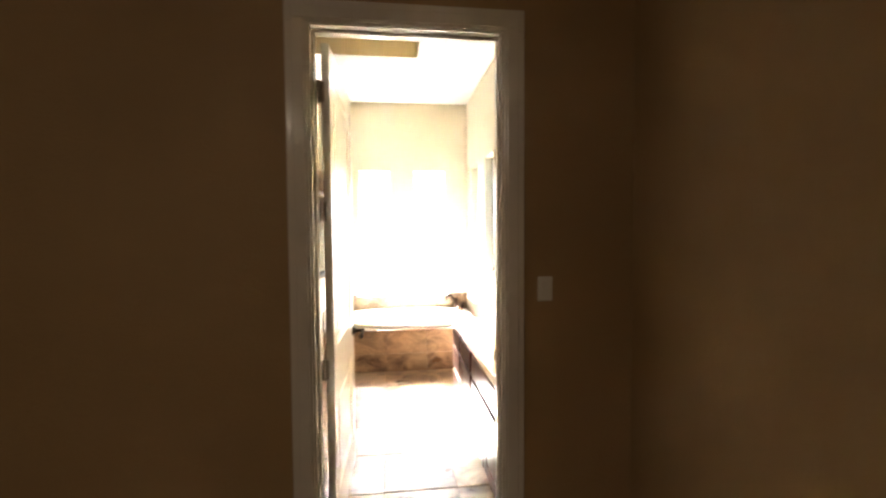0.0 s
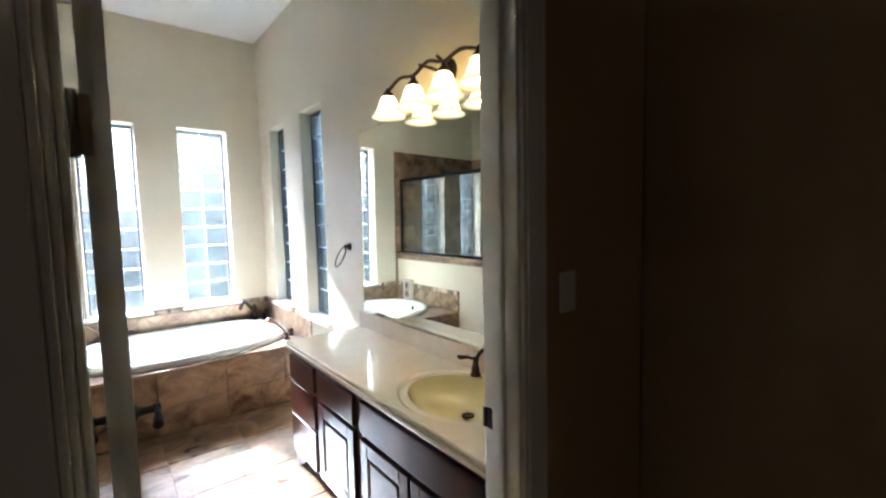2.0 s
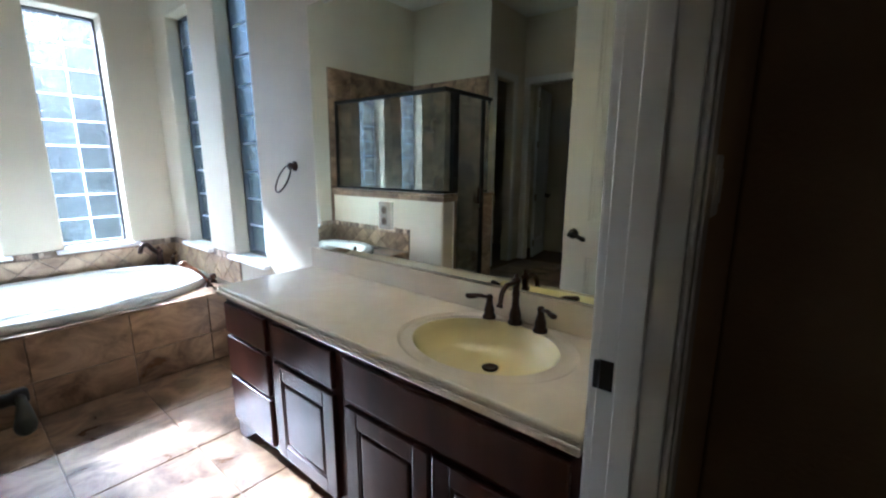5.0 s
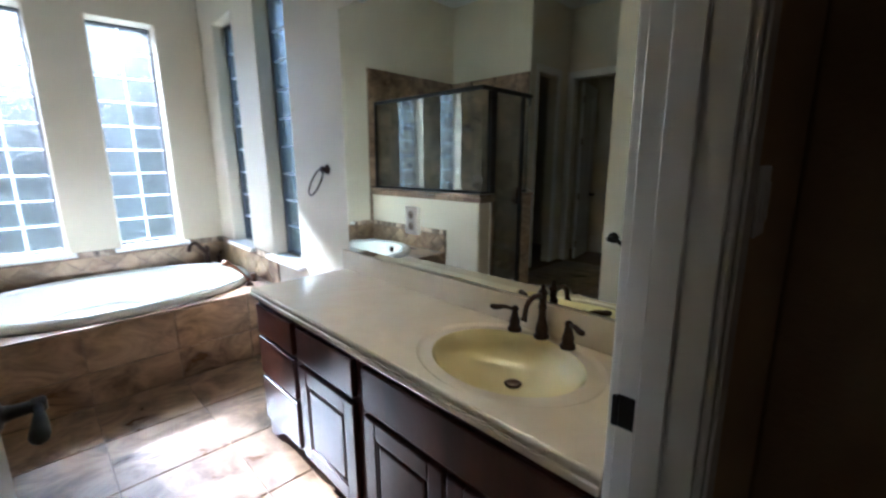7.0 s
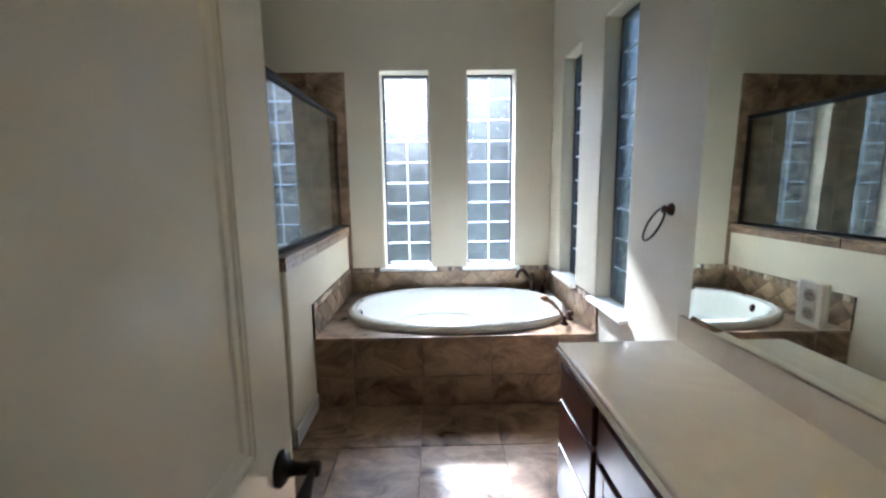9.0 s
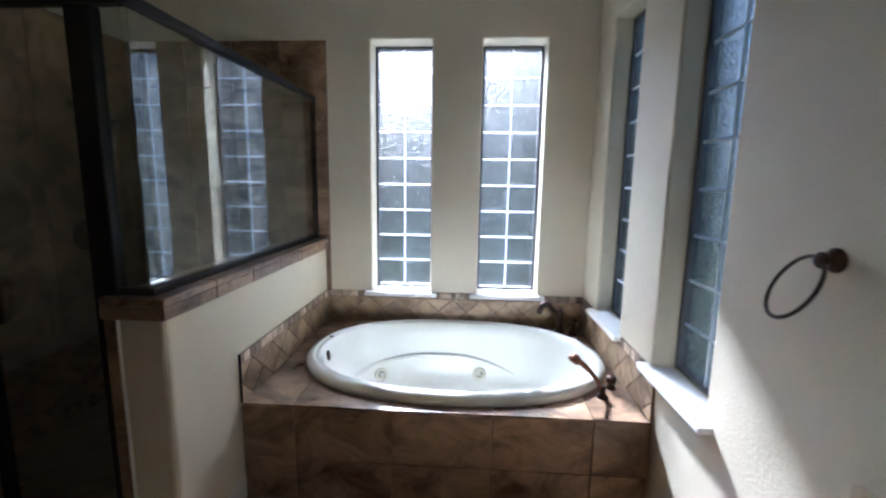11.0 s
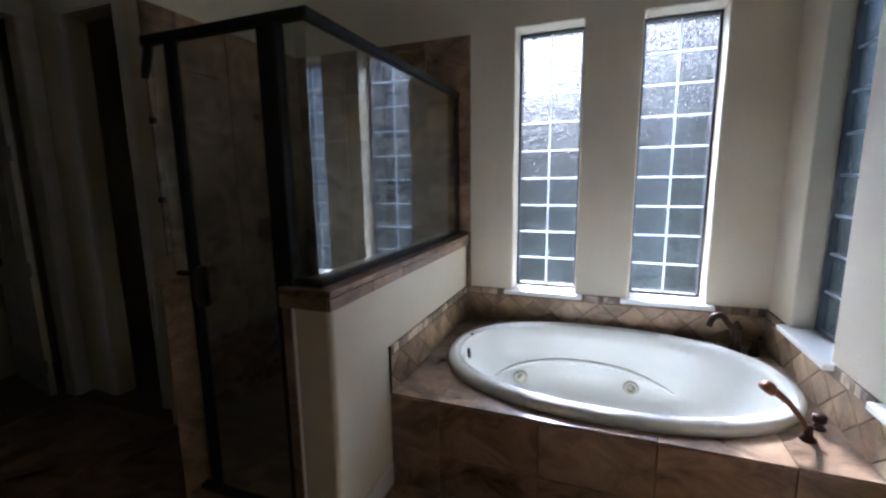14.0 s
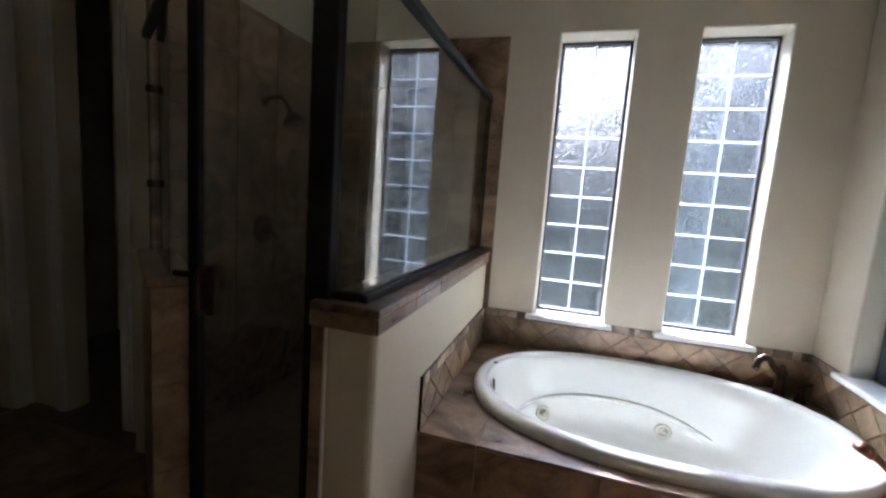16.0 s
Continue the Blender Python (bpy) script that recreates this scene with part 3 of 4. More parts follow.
g2 = part("glass_panel", box(-0.475, GY - 0.003, ZB - 0.0, GX - 0.004, GY + 0.003, RZ - 0.012), CLEAR, sh, "narrow clear glass return")
g3 = part("glass_door", box(-0.962, GY - 0.003, 0.078, -0.54, GY + 0.003, RZ - 0.02), CLEAR, sh, "clear glass shower door")
bar("side_bead", (-1.01, GY, 1.07), (-1.08, GY, 1.07), 0.02, 0.02)
g5 = part("glass_panel", box(-1.085, GY - 0.003, 1.052, -1.0, GY + 0.003, RZ - 0.02), CLEAR, sh, "narrow clear glass side panel")
g5.visible_shadow = False
gb = box(0.03, -0.003, 1.052, ln - 0.06, 0.003, RZ - 0.012)
gb.transform(pose(A.x, A.y, 0, 0, 0, ang))
g4 = part("glass_panel", gb, CLEAR, sh, "angled clear glass side panel")
for g in (gp, g2, g3, g4):
    g.visible_shadow = False
hd = bmesh.new()
join(hd, tube(smooth_path([(-0.925, GY, 0.96), (-0.925, GY - 0.045, 0.965), (-0.925, GY - 0.045, 1.09), (-0.925, GY, 1.095)]), 0.009, 8))
box(-0.95, GY - 0.012, 0.94, -0.90, GY - 0.003, 1.11, 0.003, 1, hd)
part("door_pull", hd, BRONZE, g3, "dark bronze door pull", True)
for z in (1.36, 1.78):
    part("glass_clip", box(-1.655, 4.705, z - 0.017, -1.625, 4.728, z + 0.017, 0.004, 2), BRONZE, sh, "dark bronze glass clip")
curb = tagged(link("shower_curb", box(-1.10, 4.29, 0.0, -0.46, 4.40, 0.045, 0.006), TILE), "low brown tile curb under the shower door", "shower curb", kind="structure")

shd = thing("wall_shower", (XS + 0.013, 5.47, 1.89), "oil-rubbed bronze shower head on a curved arm", "shower head")
fl = lathe([(0, 0), (0.032, 0), (0.03, 0.006), (0.012, 0.012), (0, 0.012)], 20)
fl.transform(Matrix.Rotation(radians(90), 4, "Y"))
part("flange", fl, BRONZE, shd, smooth=True)
part("arm", tube(smooth_path([(0.005, 0, 0), (0.06, 0, 0.026), (0.12, 0.004, 0.022), (0.168, 0.008, -0.035)]), 0.0105, 10), BRONZE, shd, smooth=True)
hd = lathe([(0, 0.03), (0.016, 0.028), (0.020, 0.01), (0.036, -0.012), (0.064, -0.045), (0.069, -0.055), (0.064, -0.061), (0, -0.056)], 28)
hd.transform(Matrix.Translation((0.182, 0.01, -0.065)) @ Matrix.Rotation(radians(-25), 4, "Y"))
part("head", hd, BRONZE, shd, smooth=True)
sv = thing("shower_valve", (XS + 0.013, 5.48, 1.11), "round oil-rubbed bronze shower valve with lever", "shower valve")
fl = lathe([(0, 0), (0.096, 0), (0.093, 0.008), (0.058, 0.013), (0.034, 0.016), (0.028, 0.055), (0, 0.052)], 28)
fl.transform(Matrix.Rotation(radians(90), 4, "Y"))
part("escutcheon", fl, BRONZE, sv, smooth=True)
part("lever", tube([(0.045, 0, 0), (0.055, 0.03, -0.03), (0.055, 0.055, -0.055)], [0.012, 0.009, 0.007], 10), BRONZE, sv, smooth=True)

# ---- whirlpool tub in its tiled deck ----
CX, CY, TA, TB, NE = 0.66, 5.335, 0.835, 0.56, 2.25


def oval(s, k, n, aa=TA, bb=TB):
    a = 2 * math.pi * k / n
    c, d = math.cos(a), math.sin(a)
    return (math.copysign(abs(c) ** (2 / NE), c) * aa * s, math.copysign(abs(d) ** (2 / NE), d) * bb * s)


def loft_oval(rings, n=72):
    b = bmesh.new()
    prev = None
    for aa, bb, z, dx in rings:
        cur = [b.verts.new((oval(1, k, n, aa, bb)[0] + dx, oval(1, k, n, aa, bb)[1], z)) for k in range(n)]
        if prev:
            for k in range(n):
                b.faces.new((prev[k], prev[(k + 1) % n], cur[(k + 1) % n], cur[k]))
        prev = cur
    b.faces.new(prev)
    return b


tub = thing("bathtub", (CX, CY, ZD), "white oval whirlpool bathtub set into a tiled deck", "bathtub")
part("basin", loft_oval([(TA - 0.02, TB - 0.02, -0.03, 0), (TA - 0.004, TB - 0.004, 0.0, 0), (TA, TB, 0.018, 0), (TA - 0.002, TB - 0.002, 0.034, 0), (TA - 0.014, TB - 0.014, 0.047, 0), (TA - 0.035, TB - 0.035, 0.053, 0),
    (TA - 0.048, TB - 0.048, 0.0515, 0), (TA - 0.053, TB - 0.053, 0.046, 0), (TA - 0.058, TB - 0.058, 0.0445, 0), (TA - 0.064, TB - 0.063, 0.047, 0), (TA - 0.073, TB - 0.070, 0.043, 0), (TA - 0.080, TB - 0.076, 0.033, 0), (TA - 0.087, TB - 0.081, 0.018, 0), (TA - 0.098, TB - 0.09, -0.03, 0), (TA - 0.125, TB - 0.104, -0.12, 0.0), (TA - 0.14, TB - 0.110, -0.155, 0.0),
    (TA - 0.165, TB - 0.120, -0.20, 0.005), (TA - 0.20, TB - 0.128, -0.26, 0.01), (TA - 0.25, TB - 0.145, -0.33, 0.02), (TA - 0.32, TB - 0.21, -0.39, 0.03), (TA - 0.47, TB - 0.36, -0.41, 0.03)]), ACRYLIC, tub, smooth=True)
# moulded arm ledge along the back
lp = []
for ax, az in ((-0.665, -0.228), (-0.5, -0.192), (-0.26, -0.172), (0.0, -0.178), (0.17, -0.20), (0.35, -0.25), (0.50, -0.31), (0.60, -0.365)):
    lp.append((ax, math.sqrt(1 - (abs(ax) / (TA - 0.15)) ** NE) * (TB - 0.117), az))
part("arm_ledge", tube(smooth_path(lp, 8), [0.008 + 0.007 * math.sin(math.pi * k / 56) for k in range(57)], 8), ACRYLIC, tub, "moulded white ledge", True)
for dx, z, turn in ((-0.495, -0.262, 24), (0.17, -0.285, -6)):
    yy = (1 - (abs(dx) / (TA - 0.20)) ** NE) ** (1 / NE) * (TB - 0.135)
    jm_ = Matrix.Translation((dx + 0.0004 * turn, yy - 0.010, z)) @ Matrix.Rotation(radians(turn), 4, "Z") @ Matrix.Rotation(radians(80), 4, "X")
    j = lathe([(0, 0.0), (0.042, 0.0), (0.044, 0.005), (0.038, 0.012), (0.030, 0.011), (0.027, 0.004), (0.0, 0.004)], 24)
    j.transform(jm_)
    jet = part("jet", j, JETC, tub, "cream whirlpool jet", True)
    j = lathe([(0, 0.005), (0.024, 0.005), (0.023, 0.010), (0.015, 0.012), (0.012, 0.007), (0.008, 0.015), (0, 0.016)], 20)
    j.transform(jm_)
    part("nozzle", j, BRASS, jet, "chrome jet nozzle", True)
ov = lathe([(0, 0), (0.040, 0), (0.04, 0.006), (0.028, 0.010), (0, 0.011)], 20, 1.0, 0.75)
ov.transform(Matrix.Translation((-0.742, 0.0, -0.03)) @ Matrix.Rotation(radians(86), 4, "Y"))
part("overflow_plate", ov, BRONZE, tub, "dark overflow plate", True)
dk = lathe([(0, 0), (0.012, 0), (0.011, 0.004), (0, 0.005)], 14)
dk.transform(Matrix.Translation((-0.755, 0.12, 0.05)))
part("air_button", dk, BRONZE, tub, smooth=True)

deck = thing("tub_deck", (0, 0, 0), "brown ceramic tiled tub deck and apron", "tub deck", kind="structure")
part("core", box(XH + 0.002, YT + 0.008, 0, XR - 0.002, YT + 0.022, ZD - 0.012), GROUT, deck)
JX = [XH + 0.001, -0.037, 0.41, 0.857, 1.292, XR - 0.001]
for x0, x1 in zip(JX, JX[1:]):
    for z0, z1 in ((0.0, 0.20), (0.20, ZD - 0.012)):
        part("tile", box_at(x0 + 0.002, YT - 0.002, z0 + 0.002, x1 - 0.002, YT + 0.010, z1 - 0.002, 0.002), TILE, deck)


def deck_piece(x0, x1, front):
    """A deck tile that ends on the tub's oval."""
    b = bmesh.new()
    n = 14
    top, bot = [], []
    for k in range(n + 1):
        x = x0 + (x1 - x0) * k / n
        q = abs((x - CX) / (TA - 0.02))
        half = (TB - 0.02) * (1 - q ** NE) ** (1 / NE) if q < 1 else 0.0
        ya, yb = (YT - 0.004, CY - half - 0.0005) if front else (CY + half + 0.0005, YF - 0.002)
        top.append((b.verts.new((x, ya, ZD)), b.verts.new((x, yb, ZD))))
        bot.append((b.verts.new((x, ya, ZD - 0.011)), b.verts.new((x, yb, ZD - 0.011))))
    for k in range(n):
        b.faces.new((top[k][0], top[k + 1][0], top[k + 1][1], top[k][1]))
        b.faces.new((bot[k][0], bot[k][1], bot[k + 1][1], bot[k + 1][0]))
        b.faces.new((top[k][0], bot[k][0], bot[k + 1][0], top[k + 1][0]))
        b.faces.new((top[k][1], top[k + 1][1], bot[k + 1][1], bot[k][1]))
    for k in (0, n):
        b.faces.new((top[k][0], top[k][1], bot[k][1], bot[k][0]))
    return b


for x0, x1 in zip(JX, JX[1:]):
    for front in (True, False):
        part("tile", deck_piece(x0 + 0.0015, x1 - 0.0015, front), TILE, deck)


def tile_band(name, m, w, skips, n):
    """Diamond tiles under a mosaic strip; local: x along, z up from the deck, faces towards -y."""
    e = new(name)
    e.matrix_basis = m
    tagged(e, "band of tan diamond tiles under a mosaic strip behind the tub", "tile band", kind="structure")
    H, MZ = 0.18, 0.045
    part("grout", box(0, -0.006, 0.0005, w, 0, H + MZ), GROUT, e)
    s = w / n
    made = {}

    def prism(key, poly, at):
        if key not in made:
            b = bmesh.new()
            c = Vector((sum(p[0] for p in poly) / len(poly), 0, sum(p[1] for p in poly) / len(poly)))
            lo = [b.verts.new((p[0], -0.004, p[1])) for p in poly]
            hi = [b.verts.new((c.x + (p[0] - c.x) * 0.95, -0.011, c.z + (p[1] - c.z) * 0.95)) for p in poly]
            b.faces.new(hi)
            for k in range(len(poly)):
                b.faces.new((lo[k], lo[(k + 1) % len(poly)], hi[(k + 1) % len(poly)], hi[k]))
            made[key] = part("tile", b, TILE_D, e).data
            ob = e.children[-1]
        else:
            ob = new("tile", made[key])
            ob.parent = e
        ob.location = (at, 0, 0)
    g = 0.0022
    for k in range(n):
        prism("d", [(s / 2, g), (s - g, H / 2), (s / 2, H - g), (g, H / 2)], k * s)
    for k in range(n + 1):
        if k == 0:
            prism("bl", [(0.001, g), (s / 2 - g, g), (0.001, H / 2 - g)], 0)
            prism("tl", [(0.001, H - g), (0.001, H / 2 + g), (s / 2 - g, H - g)], 0)
        elif k == n:
            prism("br", [(s / 2 + g, g), (s - 0.001, g), (s - 0.001, H / 2 - g)], (n - 1) * s)
            prism("tr", [(s / 2 + g, H - g), (s - 0.001, H / 2 + g), (s - 0.001, H - g)], (n - 1) * s)
        else:
            prism("b", [(-s / 2 + g, g), (s / 2 - g, g), (0, H / 2 - g)], k * s)
            prism("t", [(-s / 2 + g, H - g), (0, H / 2 + g), (s / 2 - g, H - g)], k * s)
    x = 0.001
    rng = random.Random(len(name))
    while x < w - 0.012:
        ww = min(rng.choice((0.03, 0.042, 0.052)), w - 0.001 - x)
        if not any(a < x + ww and x < b_ for a, b_ in skips):
            part("mosaic_tile", box(x, -0.012, H + 0.002, x + ww - 0.002, -0.004, H + MZ - 0.001, 0.0015, 1), MOSAIC, e)
        x += ww
    if not skips:
        part("edge_strip", box(-0.002, -0.0125, 0.0005, -0.0004, 0, H + MZ + 0.002), FRAME, e, "thin dark edge strip")
    return e


tile_band("tile_band_north", pose(XH, YF, ZD), XR - XH, [(a - 0.052 - XH, b_ + 0.052 - XH) for a, b_ in W_FAR], 9)
tile_band("tile_band_west", pose(XH, YT, ZD, 0, 0, 90), YF - 0.013 - YT, [], 6)
tile_band("tile_band_east", pose(XR, YF - 0.013, ZD, 0, 0, -90), YF - 0.013 - YT, [(YF - b_ - 0.066, YF - a + 0.04) for a, b_ in W_SIDE], 6)

tf = thing("tub_faucet", (1.36, 5.80, ZD), "oil-rubbed bronze gooseneck tub spout", "faucet")
tf.matrix_basis = pose(1.355, 5.80, ZD) @ Matrix.Diagonal((1.15, 1.15, 1.28, 1.0))
part("base", lathe([(0, 0), (0.03, 0), (0.03, 0.01), (0.021, 0.03), (0.019, 0.10), (0.024, 0.108), (0.024, 0.118), (0.015, 0.13), (0.008, 0.142), (0, 0.145)], 18), BRONZE, tf, smooth=True)
part("spout", tube(smooth_path([(0.002, 0, 0.07), (-0.012, -0.008, 0.105), (-0.045, -0.022, 0.135), (-0.075, -0.036, 0.168), (-0.112, -0.052, 0.165), (-0.132, -0.062, 0.122)]), 0.0145, 12), BRONZE, tf, smooth=True)
hn = lathe([(0, 0), (0.025, 0), (0.024, 0.01), (0.014, 0.03), (0.012, 0.055), (0.018, 0.06), (0.0, 0.075)], 18)
hn.transform(Matrix.Translation((0.075, -0.02, 0)))
part("handle", hn, BRONZE, tf, smooth=True)
part("lever", tube([(0.075, -0.02, 0.062), (0.075, -0.05, 0.085), (0.075, -0.085, 0.10)], [0.009, 0.007, 0.008], 10), BRONZE, tf, smooth=True)

hs = thing("hand_shower", (1.385, 4.93, ZD), "oil-rubbed bronze hand shower in its deck holder", "hand shower")
part("holder", lathe([(0, 0), (0.028, 0), (0.028, 0.008), (0.015, 0.02), (0.013, 0.05), (0.018, 0.055), (0.0, 0.06)], 18), BRONZE, hs, smooth=True)
part("handle", tube(smooth_path([(0, 0, 0.03), (-0.028, 0.0, 0.082), (-0.072, 0.005, 0.136), (-0.12, 0.01, 0.176)]), [0.0075 + 0.0004 * k for k in range(19)], 12), COPPER, hs, smooth=True)
hh = lathe([(0, 0.024), (0.016, 0.022), (0.026, 0.010), (0.031, -0.004), (0.031, -0.013), (0.026, -0.018), (0, -0.015)], 24)
hh.transform(Matrix.Translation((-0.136, 0.012, 0.183)) @ Matrix.Rotation(radians(30), 4, "Y"))
part("spray_head", hh, COPPER, hs, smooth=True)
dv = thing("deck_knob", (1.455, 5.03, ZD), "small bronze diverter knob on the tub deck", "knob")
part("base", lathe([(0, 0), (0.024, 0), (0.024, 0.008), (0.015, 0.015), (0.014, 0.03), (0, 0.03)], 18), BRONZE, dv, smooth=True)
part("knob", lathe([(0, 0.028), (0.019, 0.029), (0.023, 0.034), (0.0235, 0.056), (0.021, 0.060), (0, 0.062)], 20), BRONZE, dv, smooth=True)

# ---- vanity ----
XV = 1.035
CT = 0.768
GRP = "vanity cabinets"


def slab_front(w, h, raised):
    """A drawer or door front, local: faces -x, y from 0 to w, z from 0 to h."""
    b = bmesh.new()
    if not raised:
        box(-0.02, 0, 0, 0, w, h, 0.005, 2, b)
        return b
    f = 0.062
    for q in ((0, 0, f, h), (w - f, 0, w, h), (f, 0, w - f, f), (f, h - f, w - f, h)):
        box(-0.021, q[0], q[1], 0, q[2], q[3], 0.004, 2, b)
    return b


def front(name, e, y0, y1, z0, z1, raised=False):
    b = slab_front(y1 - y0, z1 - z0, raised)
    o = part(name, b, WOOD, e)
    o.location = (0, y0, z0)
    if raised:
        w, h, f = y1 - y0, z1 - z0, 0.062
        p = bmesh.new()
        box(-0.009, f - 0.002, f - 0.002, -0.001, w - f + 0.002, h - f + 0.002, bm=p)
        box(-0.019, f + 0.014, f + 0.014, -0.008, w - f - 0.014, h - f - 0.014, 0.0095, 2, p)
        part("raised_panel", p, WOOD, o)
        mo = bmesh.new()
        for q in ((f, f, f + 0.009, h - f), (w - f - 0.009, f, w - f, h - f), (f, f, w - f, f + 0.009), (f, h - f - 0.009, w - f, h - f)):
            box(-0.018, q[0], q[1], -0.006, q[2], q[3], 0.003, 1, mo)
        part("panel_bead", mo, WOOD, o)
    return o


def unit(name, y0, y1, label, cat, feet=False):
    e = thing(name, (XV, 0, 0), label, cat, GRP)
    d = XR - XV - 0.003
    b = bmesh.new()
    if name == "sink_cabinet":
        for q in ((0, y0, 0.085, 0.02, y1, CT - 0.036), (d - 0.012, y0, 0.085, d, y1, CT - 0.036), (0.02, y0, 0.085, d - 0.012, y0 + 0.018, CT - 0.036), (0.02, y1 - 0.018, 0.085, d - 0.012, y1, CT - 0.036), (0.02, y0 + 0.018, 0.085, d - 0.012, y1 - 0.018, 0.103)):
            box(*q, bm=b)
    else:
        box(0.0, y0, 0.085, d, y1, CT - 0.036, bm=b)
    part("carcass", b, WOOD, e)
    part("toe_kick", box(0.06, y0 + 0.0, 0.0, 0.075, y1, 0.084), RECESS_SHADE, e)
    return e


u1 = unit("drawer_cabinet", 3.39, 3.79, "dark cherry wood drawer cabinet with three drawers", "cabinet")
for z0, z1 in ((0.105, 0.330), (0.348, 0.535), (0.553, 0.695)):
    front("drawer", u1, 3.415, 3.78, z0, z1)
fb = bmesh.new()
prof = [(3.79, 0.0), (3.79, 0.084), (3.60, 0.084), (3.63, 0.075), (3.66, 0.05), (3.70, 0.03), (3.73, 0.0)]
lo = [fb.verts.new((0.0, y, z)) for y, z in prof]
hi = [fb.verts.new((0.022, y, z)) for y, z in prof]
fb.faces.new(lo), fb.faces.new(hi[::-1])
for k in range(len(prof)):
    fb.faces.new((lo[k], lo[(k + 1) % len(prof)], hi[(k + 1) % len(prof)], hi[k]))
part("bracket_foot", fb, WOOD, u1, "curved bracket foot")
part("side_foot", box(0.023, 3.768, 0.0, XR - XV - 0.003, 3.79, 0.084), WOOD, u1)
u2 = unit("drawer_door_cabinet", 2.915, 3.388, "dark cherry wood cabinet with one drawer over a raised-panel door", "cabinet")
front("drawer", u2, 2.955, 3.365, 0.553, 0.695)
front("door", u2, 2.955, 3.365, 0.105, 0.528, True)
u3 = unit("sink_cabinet", 2.078, 2.913, "dark cherry wood sink cabinet with false front over two doors", "cabinet")
front("false_front", u3, 2.10, 2.89, 0.545, 0.695)
front("door", u3, 2.51, 2.89, 0.105, 0.520, True)
front("door", u3, 2.105, 2.495, 0.105, 0.520, True)

# counter with an integral oval basin
SX, SY, SA, SB = 1.287, 2.515, 0.196, 0.248
vt = thing("countertop", (SX, SY, CT), "cream cultured marble vanity top with an integral oval basin", "countertop")
x0, x1, y0, y1 = 1.012 - SX, XR - 0.002 - SX, 2.077 - SY, 3.815 - SY
angs = sorted([2 * math.pi * k / 64 for k in range(64)] + [math.atan2(y, x) % (2 * math.pi) for x in (x0, x1) for y in (y0, y1)])
b = bmesh.new()
T = 0.034


def edge_point(a, d):
    """The point of the slab's outline, drawn in by d, in direction a."""
    c, q = math.cos(a), math.sin(a)
    k = min((x1 / c if c > 1e-9 else x0 / c if c < -1e-9 else 1e9), (y1 / q if q > 1e-9 else y0 / q if q < -1e-9 else 1e9))
    return (min(max(c * k, x0 + d), x1 - d), min(max(q * k, y0 + d), y1 - d))


rings = []
for z, kind, s in ((-T, "e", 0), (-0.011, "e", 0), (-0.006, "e", 0.0012), (-0.0025, "e", 0.0035), (-0.0006, "e", 0.007), (0.0, "e", 0.012), (0.0, "o", 1.23), (-0.006, "o", 1.20), (-0.008, "o", 1.15), (-0.004, "o", 1.08), (-0.004, "o", 1.0)):
    rings.append([b.verts.new((*(edge_point(a, s) if kind == "e" else (SA * s * math.cos(a), SB * s * math.sin(a))), z)) for a in angs])
for j, (r, q) in enumerate(zip(rings, rings[1:])):
    for k in range(len(angs)):
        f = b.faces.new((r[k], r[(k + 1) % len(angs)], q[(k + 1) % len(angs)], q[k]))
        f.smooth = 1 <= j <= 4 or j >= 6
slab = part("slab", b, COUNTER, vt)
part("lower_edge", box(x0 - 0.006, y0, -T - 0.010, x0 + 0.02, y1 + 0.006, -T + 0.012, 0.005, 2), COUNTER, vt)
bs = lathe([(1.0, -0.004), (0.985, -0.008), (0.95, -0.03), (0.88, -0.06), (0.74, -0.088), (0.5, -0.106), (0.2, -0.112), (0.09, -0.113), (0, -0.113)], 56, SA, SB)
basin = part("basin", bs, BASIN, vt, "cream oval basin, lamp yellow put into its colour", True)
dr = lathe([(0, -0.112), (0.026, -0.112), (0.028, -0.107), (0.020, -0.105), (0.016, -0.108), (0.0, -0.107)], 18)
dr.transform(Matrix.Translation((0.045, 0.0, 0)))
part("drain", dr, BRONZE, basin, "dark bronze drain", True)
part("backsplash", box(x1 - 0.02, y0, 0.0008, x1, y1, 0.108, 0.004), COUNTER, vt)

fc = thing("sink_faucet", (1.485, 2.515, CT), "oil-rubbed bronze arched basin faucet spout", "faucet")
part("body", lathe([(0, 0), (0.026, 0), (0.026, 0.008), (0.02, 0.016), (0.022, 0.03), (0.014, 0.065), (0.012, 0.10), (0.016, 0.105), (0.012, 0.12), (0.0135, 0.150), (0.017, 0.154), (0.017, 0.160), (0.011, 0.166), (0.007, 0.172), (0.0085, 0.178), (0.006, 0.184), (0, 0.186)], 20), BRONZE, fc, smooth=True)
part("spout", tube(smooth_path([(0, 0, 0.148), (-0.032, 0.0, 0.153), (-0.066, 0.0, 0.152), (-0.092, 0.0, 0.132), (-0.100, 0.0, 0.102), (-0.108, 0.0, 0.088)]), [0.0098 - 0.00006 * k for k in range(26)] + [0.0100, 0.0112, 0.0120, 0.0120, 0.0115], 12), BRONZE, fc, smooth=True)
